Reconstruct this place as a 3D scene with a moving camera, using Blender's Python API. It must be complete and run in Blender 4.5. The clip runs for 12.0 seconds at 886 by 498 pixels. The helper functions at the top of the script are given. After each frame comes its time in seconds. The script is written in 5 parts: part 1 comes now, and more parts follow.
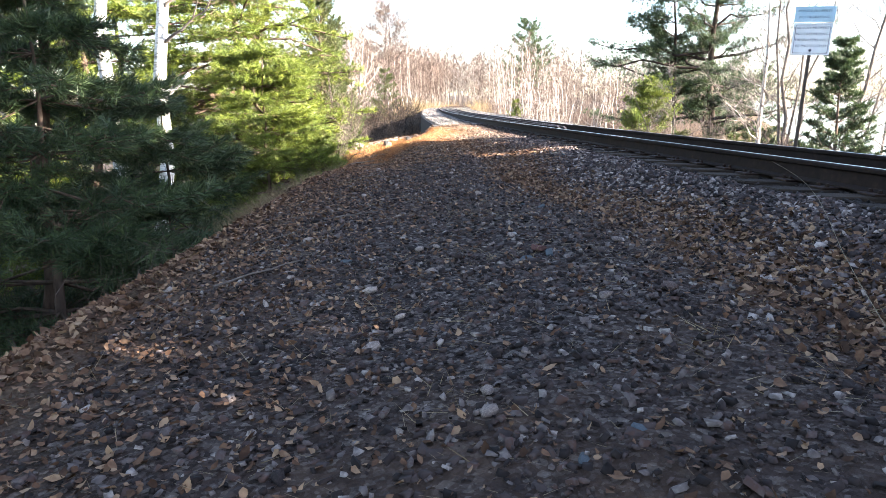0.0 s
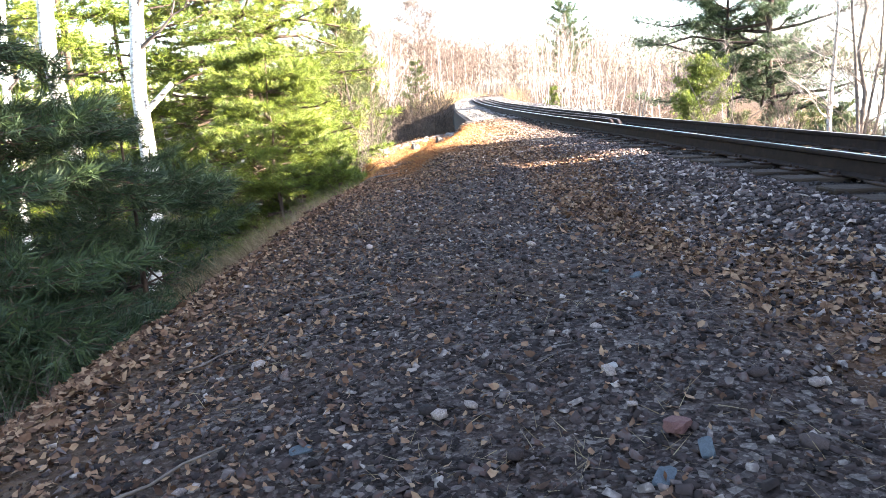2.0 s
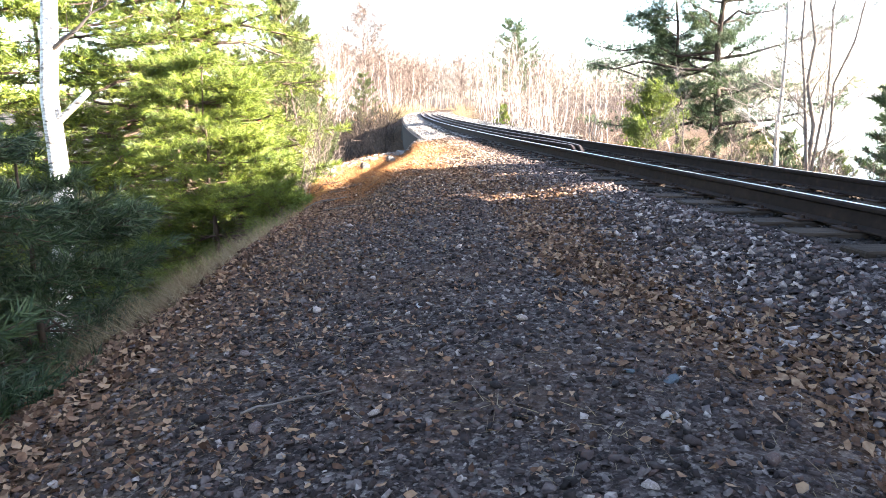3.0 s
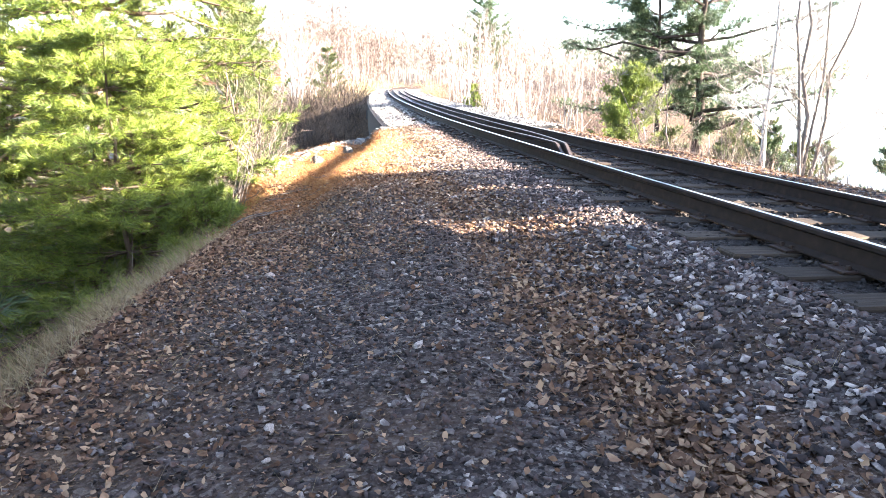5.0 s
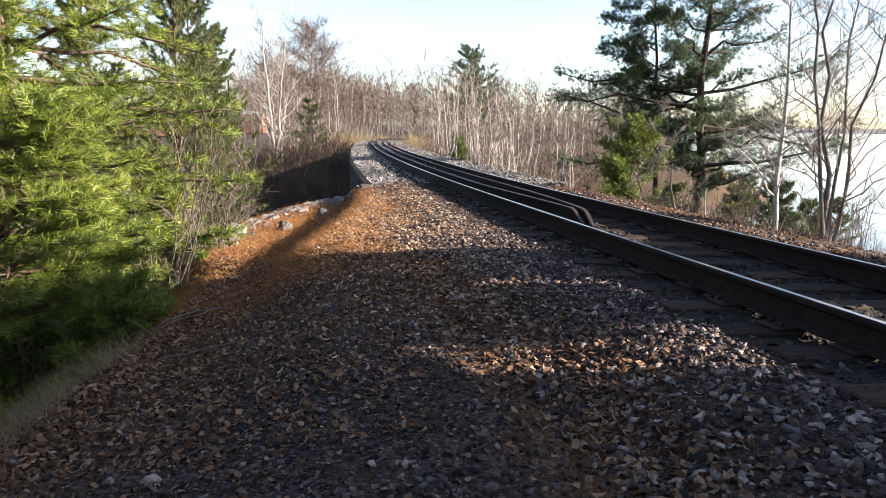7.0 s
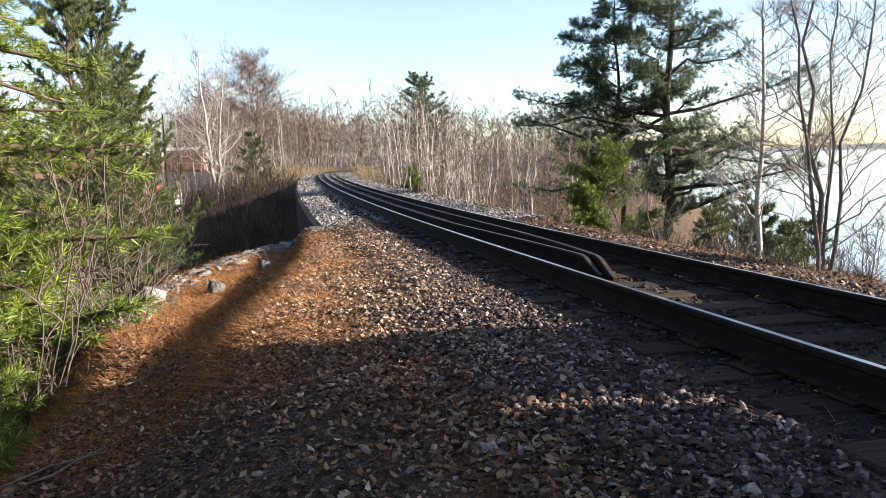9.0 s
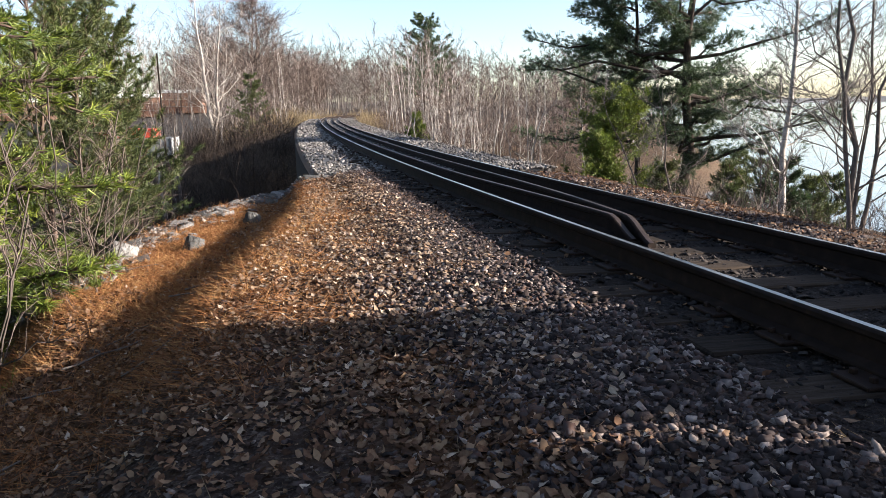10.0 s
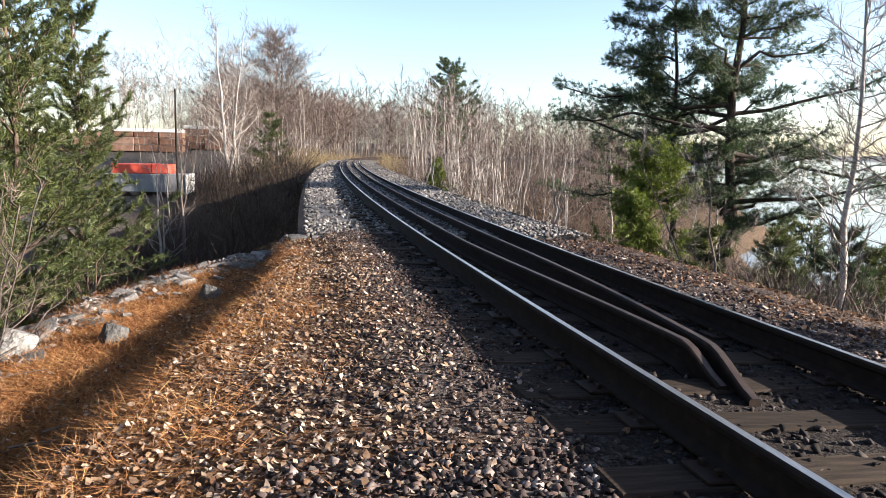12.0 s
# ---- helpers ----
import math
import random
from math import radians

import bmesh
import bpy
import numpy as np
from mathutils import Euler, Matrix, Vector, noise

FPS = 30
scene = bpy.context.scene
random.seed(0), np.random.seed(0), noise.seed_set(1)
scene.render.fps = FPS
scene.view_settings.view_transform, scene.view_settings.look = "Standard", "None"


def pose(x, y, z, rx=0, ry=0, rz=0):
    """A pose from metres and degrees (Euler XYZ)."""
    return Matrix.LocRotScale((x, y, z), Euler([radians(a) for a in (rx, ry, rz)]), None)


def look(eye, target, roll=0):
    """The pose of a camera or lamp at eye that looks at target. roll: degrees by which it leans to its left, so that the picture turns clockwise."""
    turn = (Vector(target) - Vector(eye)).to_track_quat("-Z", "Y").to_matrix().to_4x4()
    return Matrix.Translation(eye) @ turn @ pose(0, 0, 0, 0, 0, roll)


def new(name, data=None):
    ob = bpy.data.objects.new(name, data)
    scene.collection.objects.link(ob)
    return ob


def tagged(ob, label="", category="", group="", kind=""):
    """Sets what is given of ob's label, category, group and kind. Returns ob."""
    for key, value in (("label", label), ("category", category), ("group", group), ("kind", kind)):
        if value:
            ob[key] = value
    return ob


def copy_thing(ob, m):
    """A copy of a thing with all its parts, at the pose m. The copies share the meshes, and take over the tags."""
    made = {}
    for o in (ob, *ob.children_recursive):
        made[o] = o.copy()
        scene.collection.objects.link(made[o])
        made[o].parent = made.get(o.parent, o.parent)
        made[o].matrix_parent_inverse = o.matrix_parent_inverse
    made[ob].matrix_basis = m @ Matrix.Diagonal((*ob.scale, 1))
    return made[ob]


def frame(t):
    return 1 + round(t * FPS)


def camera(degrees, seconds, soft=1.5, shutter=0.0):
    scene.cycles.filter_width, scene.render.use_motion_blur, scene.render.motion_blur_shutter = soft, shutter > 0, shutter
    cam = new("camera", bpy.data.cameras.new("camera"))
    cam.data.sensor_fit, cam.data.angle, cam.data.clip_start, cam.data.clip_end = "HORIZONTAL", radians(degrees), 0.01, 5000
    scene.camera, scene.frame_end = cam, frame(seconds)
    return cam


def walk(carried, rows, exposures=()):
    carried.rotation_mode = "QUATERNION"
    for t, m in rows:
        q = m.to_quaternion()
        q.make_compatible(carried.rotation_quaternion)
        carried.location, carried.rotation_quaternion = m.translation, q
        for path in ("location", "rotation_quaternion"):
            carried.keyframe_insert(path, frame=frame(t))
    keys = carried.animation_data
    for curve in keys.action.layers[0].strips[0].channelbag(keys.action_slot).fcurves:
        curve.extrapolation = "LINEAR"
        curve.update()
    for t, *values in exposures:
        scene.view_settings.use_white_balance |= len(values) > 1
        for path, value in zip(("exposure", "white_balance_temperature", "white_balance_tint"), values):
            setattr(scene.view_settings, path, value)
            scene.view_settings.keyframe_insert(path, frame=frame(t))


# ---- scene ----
cam = camera(66.1, 12.0, soft=0.8)
METRES, EYE, TILT, LEAN, TURN = 12.02, 1.5, -12.18, 0.39, 0.0
ROWS = [
    (0.0, 0.0, 0.0, 0.0, 0.0, 0.0, -0.0),
    (0.5, 0.0083, 0.0441, 0.0097, 0.13, 0.43, 2.36),
    (1.0, 0.012, 0.0832, 0.0215, -0.64, 1.29, -0.86),
    (1.5, 0.0063, 0.1192, 0.0341, -1.82, -1.04, -0.73),
    (2.0, 0.0014, 0.1577, 0.0454, 3.31, -0.76, 2.31),
    (2.5, -0.0056, 0.1952, 0.0564, 0.86, -1.01, 1.0),
    (3.0, -0.0126, 0.2298, 0.0693, -1.45, 0.18, 1.06),
    (5.0, -0.0011, 0.3775, 0.1182, -4.12, -1.84, 0.62),
    (5.5, -0.0006, 0.4191, 0.1319, -2.23, 5.83, 2.13),
    (6.0, 0.0029, 0.4585, 0.1409, -3.07, 3.93, 1.38),
    (6.5, -0.0021, 0.5027, 0.1483, -6.31, 3.22, 0.7),
    (7.0, 0.0002, 0.5467, 0.1568, -5.57, 2.28, 0.64),
    (9.0, -0.0038, 0.7156, 0.1951, -9.52, 4.56, 3.32),
    (9.5, 0.0034, 0.755, 0.202, -7.1, 3.7, 2.5),
    (10.0, 0.0072, 0.7939, 0.2073, -9.3, 0.24, 2.46),
    (10.5, 0.0194, 0.837, 0.22, -8.84, 1.03, 3.23),
    (11.0, 0.0305, 0.8725, 0.2296, -8.98, 3.8, 1.94),
    (11.5, 0.0368, 0.9106, 0.2425, -9.15, 2.78, 0.92),
    (12.0, 0.0476, 0.9501, 0.253, -7.68, 3.86, -0.02),
]
walk(cam, [(t, pose(0, 0, EYE, TILT, LEAN, TURN) @ pose(METRES * x, METRES * y, METRES * z, 90 + pitch, roll, yaw)) for t, x, y, z, yaw, pitch, roll in ROWS],
     exposures=[(0.0, 3.75, 6500, 12), (1.0, 4.3, 6600, 12), (2.0, 4.25, 6600, 12), (3.0, 4.2, 6500, 12), (4.8, 4.55, 6400, 12), (5.3, 4.4, 6400, 12), (6.1, 2.9, 6500, 13), (7.0, 2.45, 6500, 13), (9.0, 2.25, 6350, 11), (9.5, 2.0, 6250, 12), (10.0, 2.05, 6250, 12), (10.5, 2.35, 6250, 12), (11.0, 2.25, 6250, 12), (12.0, 2.15, 6300, 12)])
# ---- world, sun, exposure ----
SUN_AZ, SUN_EL = radians(-15.0), radians(17.0)
world = bpy.data.worlds.new("world")
scene.world = world
world.use_nodes = True
wn = world.node_tree
sky = wn.nodes.new("ShaderNodeTexSky")
sky.sky_type = 'NISHITA'
sky.sun_disc = False
sky.sun_elevation = SUN_EL
sky.sun_rotation = radians(90.0) - SUN_AZ
sky.air_density, sky.dust_density, sky.ozone_density = 0.8, 1.1, 0.6
wn.links.new(sky.outputs[0], wn.nodes["Background"].inputs[0])
wn.nodes["Background"].inputs[1].default_value = 0.076
sun = new("sun", bpy.data.lights.new("sun", 'SUN'))
sun.data.energy, sun.data.angle, sun.data.color = 5.0, radians(0.53), (1.0, 0.91, 0.78)
sun_dir = Vector((math.cos(SUN_AZ) * math.cos(SUN_EL), math.sin(SUN_AZ) * math.cos(SUN_EL), math.sin(SUN_EL)))
sun.matrix_world = look(sun_dir * 100, (0, 0, 0))


# ---- materials ----
def material(name, build):
    m = bpy.data.materials.new(name)
    m.use_nodes = True
    nt = m.node_tree
    bsdf = nt.nodes["Principled BSDF"]

    def node(kind, **kw):
        n = nt.nodes.new(kind)
        for k, v in kw.items():
            if k in n.inputs:
                n.inputs[k].default_value = v
        return n

    build(nt, bsdf, node)
    return m


def ramp(nt, node, source, stops):
    r = node("ShaderNodeValToRGB")
    e = r.color_ramp.elements
    e[0].position, e[0].color = stops[0][0], (*stops[0][1], 1)
    e[1].position, e[1].color = stops[-1][0], (*stops[-1][1], 1)
    for pos, col in stops[1:-1]:
        q = e.new(pos)
        q.color = (*col, 1)
    nt.links.new(source, r.inputs[0])
    return r.outputs[0]


def mix(nt, node, a, b, fac, mode='MIX'):
    n = nt.nodes.new("ShaderNodeMix")
    n.data_type, n.blend_type = 'RGBA', mode
    for sock, v in ((n.inputs[0], fac), (n.inputs[6], a), (n.inputs[7], b)):
        if isinstance(v, (int, float)):
            sock.default_value = v
        elif isinstance(v, tuple):
            sock.default_value = (*v, 1)
        else:
            nt.links.new(v, sock)
    return n.outputs[2]


def coords(nt, node, scale=(1, 1, 1)):
    tc = node("ShaderNodeTexCoord")
    mp = node("ShaderNodeMapping")
    mp.inputs["Scale"].default_value = scale
    nt.links.new(tc.outputs["Object"], mp.inputs[0])
    return mp.outputs[0]


def noise_of(nt, node, vec, scale, detail=4.0, rough=0.55):
    n = node("ShaderNodeTexNoise", Scale=scale, Detail=detail, Roughness=rough)
    nt.links.new(vec, n.inputs["Vector"])
    return n.outputs[0]


def bump(nt, node, bsdf, height, strength=0.5, distance=0.01):
    b = node("ShaderNodeBump", Strength=strength, Distance=distance)
    nt.links.new(height, b.inputs["Height"])
    nt.links.new(b.outputs[0], bsdf.inputs["Normal"])


def plain(name, stops, scale=8.0, rough=0.8, metal=0.0, relief=0.4, depth=0.005, stretch=(1, 1, 1), spread=0.0, islands=False, through_light=0.0):
    """Noise-driven colours with a second, coarser scale, fine relief, and a spread of value from piece to piece."""
    def build(nt, bsdf, node):
        v = coords(nt, node, stretch)
        n1 = noise_of(nt, node, v, scale, 6)
        n2 = noise_of(nt, node, v, scale * 0.13, 3)
        m = node("ShaderNodeMath")
        m.operation = 'MULTIPLY_ADD'
        m.inputs[1].default_value = 0.65
        nt.links.new(n1, m.inputs[0])
        k = node("ShaderNodeMath")
        k.operation = 'MULTIPLY'
        k.inputs[1].default_value = 0.35
        nt.links.new(n2, k.inputs[0])
        nt.links.new(k.outputs[0], m.inputs[2])
        val = m.outputs[0]
        if spread > 0:
            src = node("ShaderNodeNewGeometry").outputs["Random Per Island"] if islands else node("ShaderNodeObjectInfo").outputs["Random"]
            s = node("ShaderNodeMapRange")
            s.inputs["To Min"].default_value, s.inputs["To Max"].default_value = -spread, spread
            nt.links.new(src, s.inputs[0])
            a = node("ShaderNodeMath")
            a.operation = 'ADD'
            nt.links.new(val, a.inputs[0])
            nt.links.new(s.outputs[0], a.inputs[1])
            val = a.outputs[0]
        col = ramp(nt, node, val, stops)
        nt.links.new(col, bsdf.inputs["Base Color"])
        bsdf.inputs["Roughness"].default_value = rough
        bsdf.inputs["Metallic"].default_value = metal
        bsdf.inputs["Specular IOR Level"].default_value = 0.12 if rough >= 0.75 else 0.4
        if relief:
            bump(nt, node, bsdf, n1, relief, depth)
        if through_light:
            t = node("ShaderNodeBsdfTranslucent")
            nt.links.new(col, t.inputs[0])
            mx = node("ShaderNodeMixShader")
            mx.inputs[0].default_value = through_light
            nt.links.new(bsdf.outputs[0], mx.inputs[1])
            nt.links.new(t.outputs[0], mx.inputs[2])
            nt.links.new(mx.outputs[0], nt.nodes["Material Output"].inputs[0])
    return material(name, build)


def attribute_mask(nt, node, name):
    a = node("ShaderNodeAttribute")
    a.attribute_name = name
    return a.outputs["Fac"]


def build_ground(nt, bsdf, node):
    v = coords(nt, node)
    fine = noise_of(nt, node, v, 60, 8, 0.7)
    mid = noise_of(nt, node, v, 9, 6, 0.6)
    big = noise_of(nt, node, v, 0.9, 4)
    vor = node("ShaderNodeTexVoronoi", Scale=38.0)
    nt.links.new(v, vor.inputs["Vector"])
    vor2 = node("ShaderNodeTexVoronoi", Scale=85.0)
    nt.links.new(v, vor2.inputs["Vector"])
    sep, sep2 = node("ShaderNodeSeparateColor"), node("ShaderNodeSeparateColor")
    nt.links.new(vor.outputs["Color"], sep.inputs[0])
    nt.links.new(vor2.outputs["Color"], sep2.inputs[0])
    stops = [(0.05, (0.012, 0.0085, 0.0075)), (0.4, (0.034, 0.023, 0.02)), (0.7, (0.072, 0.052, 0.047)), (0.9, (0.14, 0.115, 0.103)), (1.0, (0.28, 0.24, 0.21))]
    gravel = mix(nt, node, ramp(nt, node, sep.outputs[0], stops), ramp(nt, node, sep2.outputs[0], stops), 0.5)
    gravel = mix(nt, node, gravel, ramp(nt, node, fine, [(0.3, (0.3, 0.27, 0.26)), (0.6, (1, 1, 1))]), 0.8, 'MULTIPLY')
    dirt = ramp(nt, node, mid, [(0.3, (0.03, 0.018, 0.013)), (0.55, (0.075, 0.045, 0.03)), (0.8, (0.14, 0.09, 0.06))])
    straw = ramp(nt, node, fine, [(0.25, (0.05, 0.02, 0.008)), (0.5, (0.2, 0.085, 0.024)), (0.75, (0.42, 0.21, 0.07))])
    wood = ramp(nt, node, mid, [(0.3, (0.03, 0.021, 0.014)), (0.55, (0.08, 0.054, 0.035)), (0.8, (0.16, 0.11, 0.07))])
    yard = ramp(nt, node, mid, [(0.3, (0.034, 0.03, 0.028)), (0.6, (0.058, 0.052, 0.048)), (0.85, (0.1, 0.09, 0.082))])
    c = mix(nt, node, wood, gravel, attribute_mask(nt, node, "gravel"))
    patch = node("ShaderNodeMapRange")
    patch.inputs["From Min"].default_value, patch.inputs["From Max"].default_value = 0.48, 0.66
    nt.links.new(big, patch.inputs[0])
    half = node("ShaderNodeMath")
    half.operation = 'MULTIPLY'
    half.inputs[1].default_value = 0.6
    nt.links.new(patch.outputs[0], half.inputs[0])
    c = mix(nt, node, c, dirt, half.outputs[0])
    c = mix(nt, node, c, straw, attribute_mask(nt, node, "straw"))
    c = mix(nt, node, c, yard, attribute_mask(nt, node, "yard"))
    # shade between the rails, painted as a near-black ground colour
    bed_shade = ramp(nt, node, fine, [(0.3, (0.006, 0.005, 0.0045)), (0.6, (0.018, 0.014, 0.012)), (0.8, (0.05, 0.04, 0.034))])
    c = mix(nt, node, c, bed_shade, attribute_mask(nt, node, "bed"))
    nt.links.new(c, bsdf.inputs["Base Color"])
    bsdf.inputs["Roughness"].default_value = 0.95
    bsdf.inputs["Specular IOR Level"].default_value = 0.12
    add = node("ShaderNodeMath")
    add.operation = 'ADD'
    nt.links.new(fine, add.inputs[0])
    nt.links.new(vor.outputs["Distance"], add.inputs[1])
    bump(nt, node, bsdf, add.outputs[0], 0.9, 0.02)


GROUND = material("embankment_ground", build_ground)
STONE_STOPS = [(0.12, (0.0164, 0.0126, 0.0120)), (0.38, (0.0448, 0.0315, 0.0285)), (0.52, (0.0709, 0.0536, 0.0494)), (0.6, (0.0746, 0.0410, 0.0313)), (0.7, (0.1045, 0.0819, 0.0767)), (0.84, (0.1791, 0.1418, 0.1250)), (0.97, (0.3582, 0.2898, 0.2500))]
STONE = plain("ballast_stone", STONE_STOPS, 30, 0.85, 0, 0.5, 0.004, spread=0.43)
STONES = plain("ballast_stones", STONE_STOPS, 30, 0.85, 0, 0.5, 0.004, spread=0.43, islands=True)
STONES_PATH = plain("path_gravel", [(0.12, (0.0130, 0.0095, 0.0085)), (0.38, (0.0340, 0.0240, 0.0215)), (0.58, (0.0560, 0.0400, 0.0360)), (0.66, (0.0640, 0.0350, 0.0270)), (0.76, (0.0820, 0.0640, 0.0590)), (0.88, (0.1300, 0.1030, 0.0920)), (0.97, (0.2700, 0.2250, 0.1950))], 30, 0.85, 0, 0.5, 0.004, spread=0.43, islands=True)
STONES_PALE = plain("clean_ballast", [(0.12, (0.0454, 0.0403, 0.0379)), (0.4, (0.1058, 0.0950, 0.0880)), (0.65, (0.1814, 0.1656, 0.1523)), (0.95, (0.3402, 0.3096, 0.2843))], 30, 0.85, 0, 0.5, 0.004, spread=0.36, islands=True)
RIPRAP = plain("pale_rock", [(0.2, (0.0504, 0.0479, 0.0454)), (0.5, (0.1210, 0.1159, 0.1109)), (0.8, (0.2318, 0.2218, 0.2117))], 9, 0.9, 0, 0.7, 0.03, spread=0.2)
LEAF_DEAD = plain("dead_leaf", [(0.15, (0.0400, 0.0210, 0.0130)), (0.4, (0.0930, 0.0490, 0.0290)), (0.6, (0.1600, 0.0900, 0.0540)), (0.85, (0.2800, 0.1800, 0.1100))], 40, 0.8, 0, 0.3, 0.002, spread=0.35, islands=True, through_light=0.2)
STRAW = plain("straw_grass", [(0.15, (0.0967, 0.0395, 0.0177)), (0.45, (0.2517, 0.1082, 0.0430)), (0.7, (0.3694, 0.1874, 0.0787)), (0.9, (0.4904, 0.3178, 0.1507))], 5, 0.85, 0, 0, spread=0.3, islands=True, through_light=0.3)
DRYGRASS = plain("dry_grass", [(0.15, (0.121, 0.0825, 0.044)), (0.5, (0.22, 0.165, 0.0935)), (0.85, (0.3025, 0.242, 0.154))], 5, 0.85, 0, 0, spread=0.3, islands=True, through_light=0.3)
GREENGRASS = plain("green_shoots", [(0.2, (0.05, 0.09, 0.015)), (0.8, (0.16, 0.24, 0.04))], 5, 0.8, 0, 0, spread=0.3, islands=True, through_light=0.3)
RAIL_SIDE = plain("rusted_rail_web", [(0.25, (0.0070, 0.0050, 0.0042)), (0.55, (0.0200, 0.0125, 0.0095)), (0.8, (0.0450, 0.0260, 0.0185))], 14, 0.85, 0.0, 0.5, 0.002)
RAIL_TOP = plain("worn_rail_head", [(0.3, (0.3450, 0.3220, 0.2990)), (0.7, (0.5750, 0.5520, 0.5290))], 12, 0.32, 0.9, 0.1, 0.001, stretch=(6.9000, 0.4600, 1.1500))
GUARD_TOP = plain("rusty_guard_head", [(0.3, (0.0336, 0.0216, 0.0168)), (0.7, (0.0816, 0.0576, 0.0480))], 12, 0.5, 0.5, 0.3, 0.001)
TIE = plain("weathered_tie", [(0.2, (0.0090, 0.0062, 0.0046)), (0.5, (0.0300, 0.0205, 0.0145)), (0.8, (0.0720, 0.0520, 0.0370))], 5, 0.9, 0, 0.8, 0.012, stretch=(0.8, 9, 9), spread=0.12)
STEEL = plain("rusty_plate", [(0.3, (0.0150, 0.0075, 0.0045)), (0.7, (0.0420, 0.0210, 0.0135))], 22, 0.7, 0.5, 0.4, 0.002)
CONCRETE = plain("old_concrete", [(0.25, (0.0300, 0.0270, 0.0240)), (0.5, (0.0600, 0.0555, 0.0510)), (0.8, (0.1020, 0.0960, 0.0870))], 6, 0.92, 0, 0.5, 0.01)
TIMBER = plain("dark_timber", [(0.25, (0.0083, 0.0066, 0.0055)), (0.6, (0.0220, 0.0165, 0.0138)), (0.85, (0.0385, 0.0302, 0.0248))], 4, 0.9, 0, 0.7, 0.01, stretch=(1.6500, 1.6500, 0.2200))
BIRCH = plain("white_birch_bark", [(0.36, (0.03, 0.028, 0.025)), (0.43, (0.34, 0.31, 0.28)), (0.55, (0.6, 0.58, 0.54)), (0.75, (0.74, 0.72, 0.69))], 5.5, 0.7, 0, 0.4, 0.004, stretch=(1.5, 1.5, 7))
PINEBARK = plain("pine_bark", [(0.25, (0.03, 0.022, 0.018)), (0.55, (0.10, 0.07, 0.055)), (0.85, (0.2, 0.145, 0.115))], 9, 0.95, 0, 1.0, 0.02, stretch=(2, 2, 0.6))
GREYBARK = plain("grey_bark", [(0.25, (0.048, 0.0384, 0.0336)), (0.55, (0.12, 0.1, 0.088)), (0.85, (0.224, 0.196, 0.176))], 10, 0.9, 0, 0.5, 0.006, stretch=(2, 2, 0.6))
PALEBARK = plain("pale_stem_bark", [(0.25, (0.1339, 0.1109, 0.0994)), (0.55, (0.3029, 0.2723, 0.2493)), (0.85, (0.5236, 0.493, 0.4624))], 6, 0.85, 0, 0.3, 0.004, spread=0.15, islands=True)
TWIGS = plain("brown_twigs", [(0.2, (0.0442, 0.033, 0.0285)), (0.5, (0.0954, 0.0702, 0.0607)), (0.8, (0.1632, 0.1268, 0.11))], 3, 0.9, 0, 0, spread=0.25, islands=True)
# twig brown darkened to put the ravine's shade into the colour
TWIGS_SHADED = plain("shade_darkened_twigs", [(0.2, (0.0140, 0.0105, 0.0084)), (0.5, (0.0350, 0.0259, 0.0210)), (0.8, (0.0700, 0.0532, 0.0441))], 3, 0.9, 0, 0, spread=0.25, islands=True)
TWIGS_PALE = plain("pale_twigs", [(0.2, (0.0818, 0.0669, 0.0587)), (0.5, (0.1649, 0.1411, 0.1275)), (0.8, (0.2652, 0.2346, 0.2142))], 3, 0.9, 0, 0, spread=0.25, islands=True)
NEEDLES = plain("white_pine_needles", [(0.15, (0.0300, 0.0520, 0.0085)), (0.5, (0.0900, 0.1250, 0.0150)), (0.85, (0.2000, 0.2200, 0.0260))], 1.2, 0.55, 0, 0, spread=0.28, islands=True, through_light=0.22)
NEEDLES_OLIVE = plain("olive_pine_needles", [(0.15, (0.0170, 0.0280, 0.0095)), (0.5, (0.0500, 0.0660, 0.0170)), (0.85, (0.1200, 0.1280, 0.0340))], 1.2, 0.55, 0, 0, spread=0.25, islands=True, through_light=0.25)
SHRUBBARK = plain("shrub_bark", [(0.25, (0.03, 0.024, 0.021)), (0.55, (0.085, 0.068, 0.06)), (0.85, (0.19, 0.16, 0.145))], 10, 0.9, 0, 0.3, 0.003)
DARKBARK = plain("dark_pine_bark", [(0.25, (0.014, 0.011, 0.009)), (0.55, (0.045, 0.034, 0.028)), (0.85, (0.11, 0.085, 0.07))], 9, 0.95, 0, 1.0, 0.02, stretch=(2, 2, 0.6))
# ballast colour darkened to imitate the shade between and under the rails
STONES_SHADED = plain("shade_darkened_ballast", [(0.12, (0.008, 0.0065, 0.006)), (0.5, (0.022, 0.017, 0.015)), (0.8, (0.05, 0.04, 0.035)), (0.97, (0.13, 0.105, 0.09))], 30, 0.85, 0, 0.5, 0.004, spread=0.36, islands=True)
# lit copy of the dead leaf: sunlight on the crest put into paler colour
LEAF_SUNLIT = plain("sunlit_dead_leaf", [(0.15, (0.0800, 0.0470, 0.0290)), (0.4, (0.1700, 0.1080, 0.0700)), (0.65, (0.3100, 0.2250, 0.1600)), (0.9, (0.5000, 0.4000, 0.3100))], 40, 0.75, 0, 0.3, 0.002, spread=0.35, islands=True, through_light=0.2)
# dark green of red pines and cedars; on white pines it paints in shade
NEEDLES_DARK = plain("dark_and_shaded_pine_needles", [(0.15, (0.0130, 0.0275, 0.0115)), (0.5, (0.0320, 0.0550, 0.0200)), (0.85, (0.0750, 0.1050, 0.0340))], 1.2, 0.55, 0, 0, spread=0.25, islands=True, through_light=0.2)


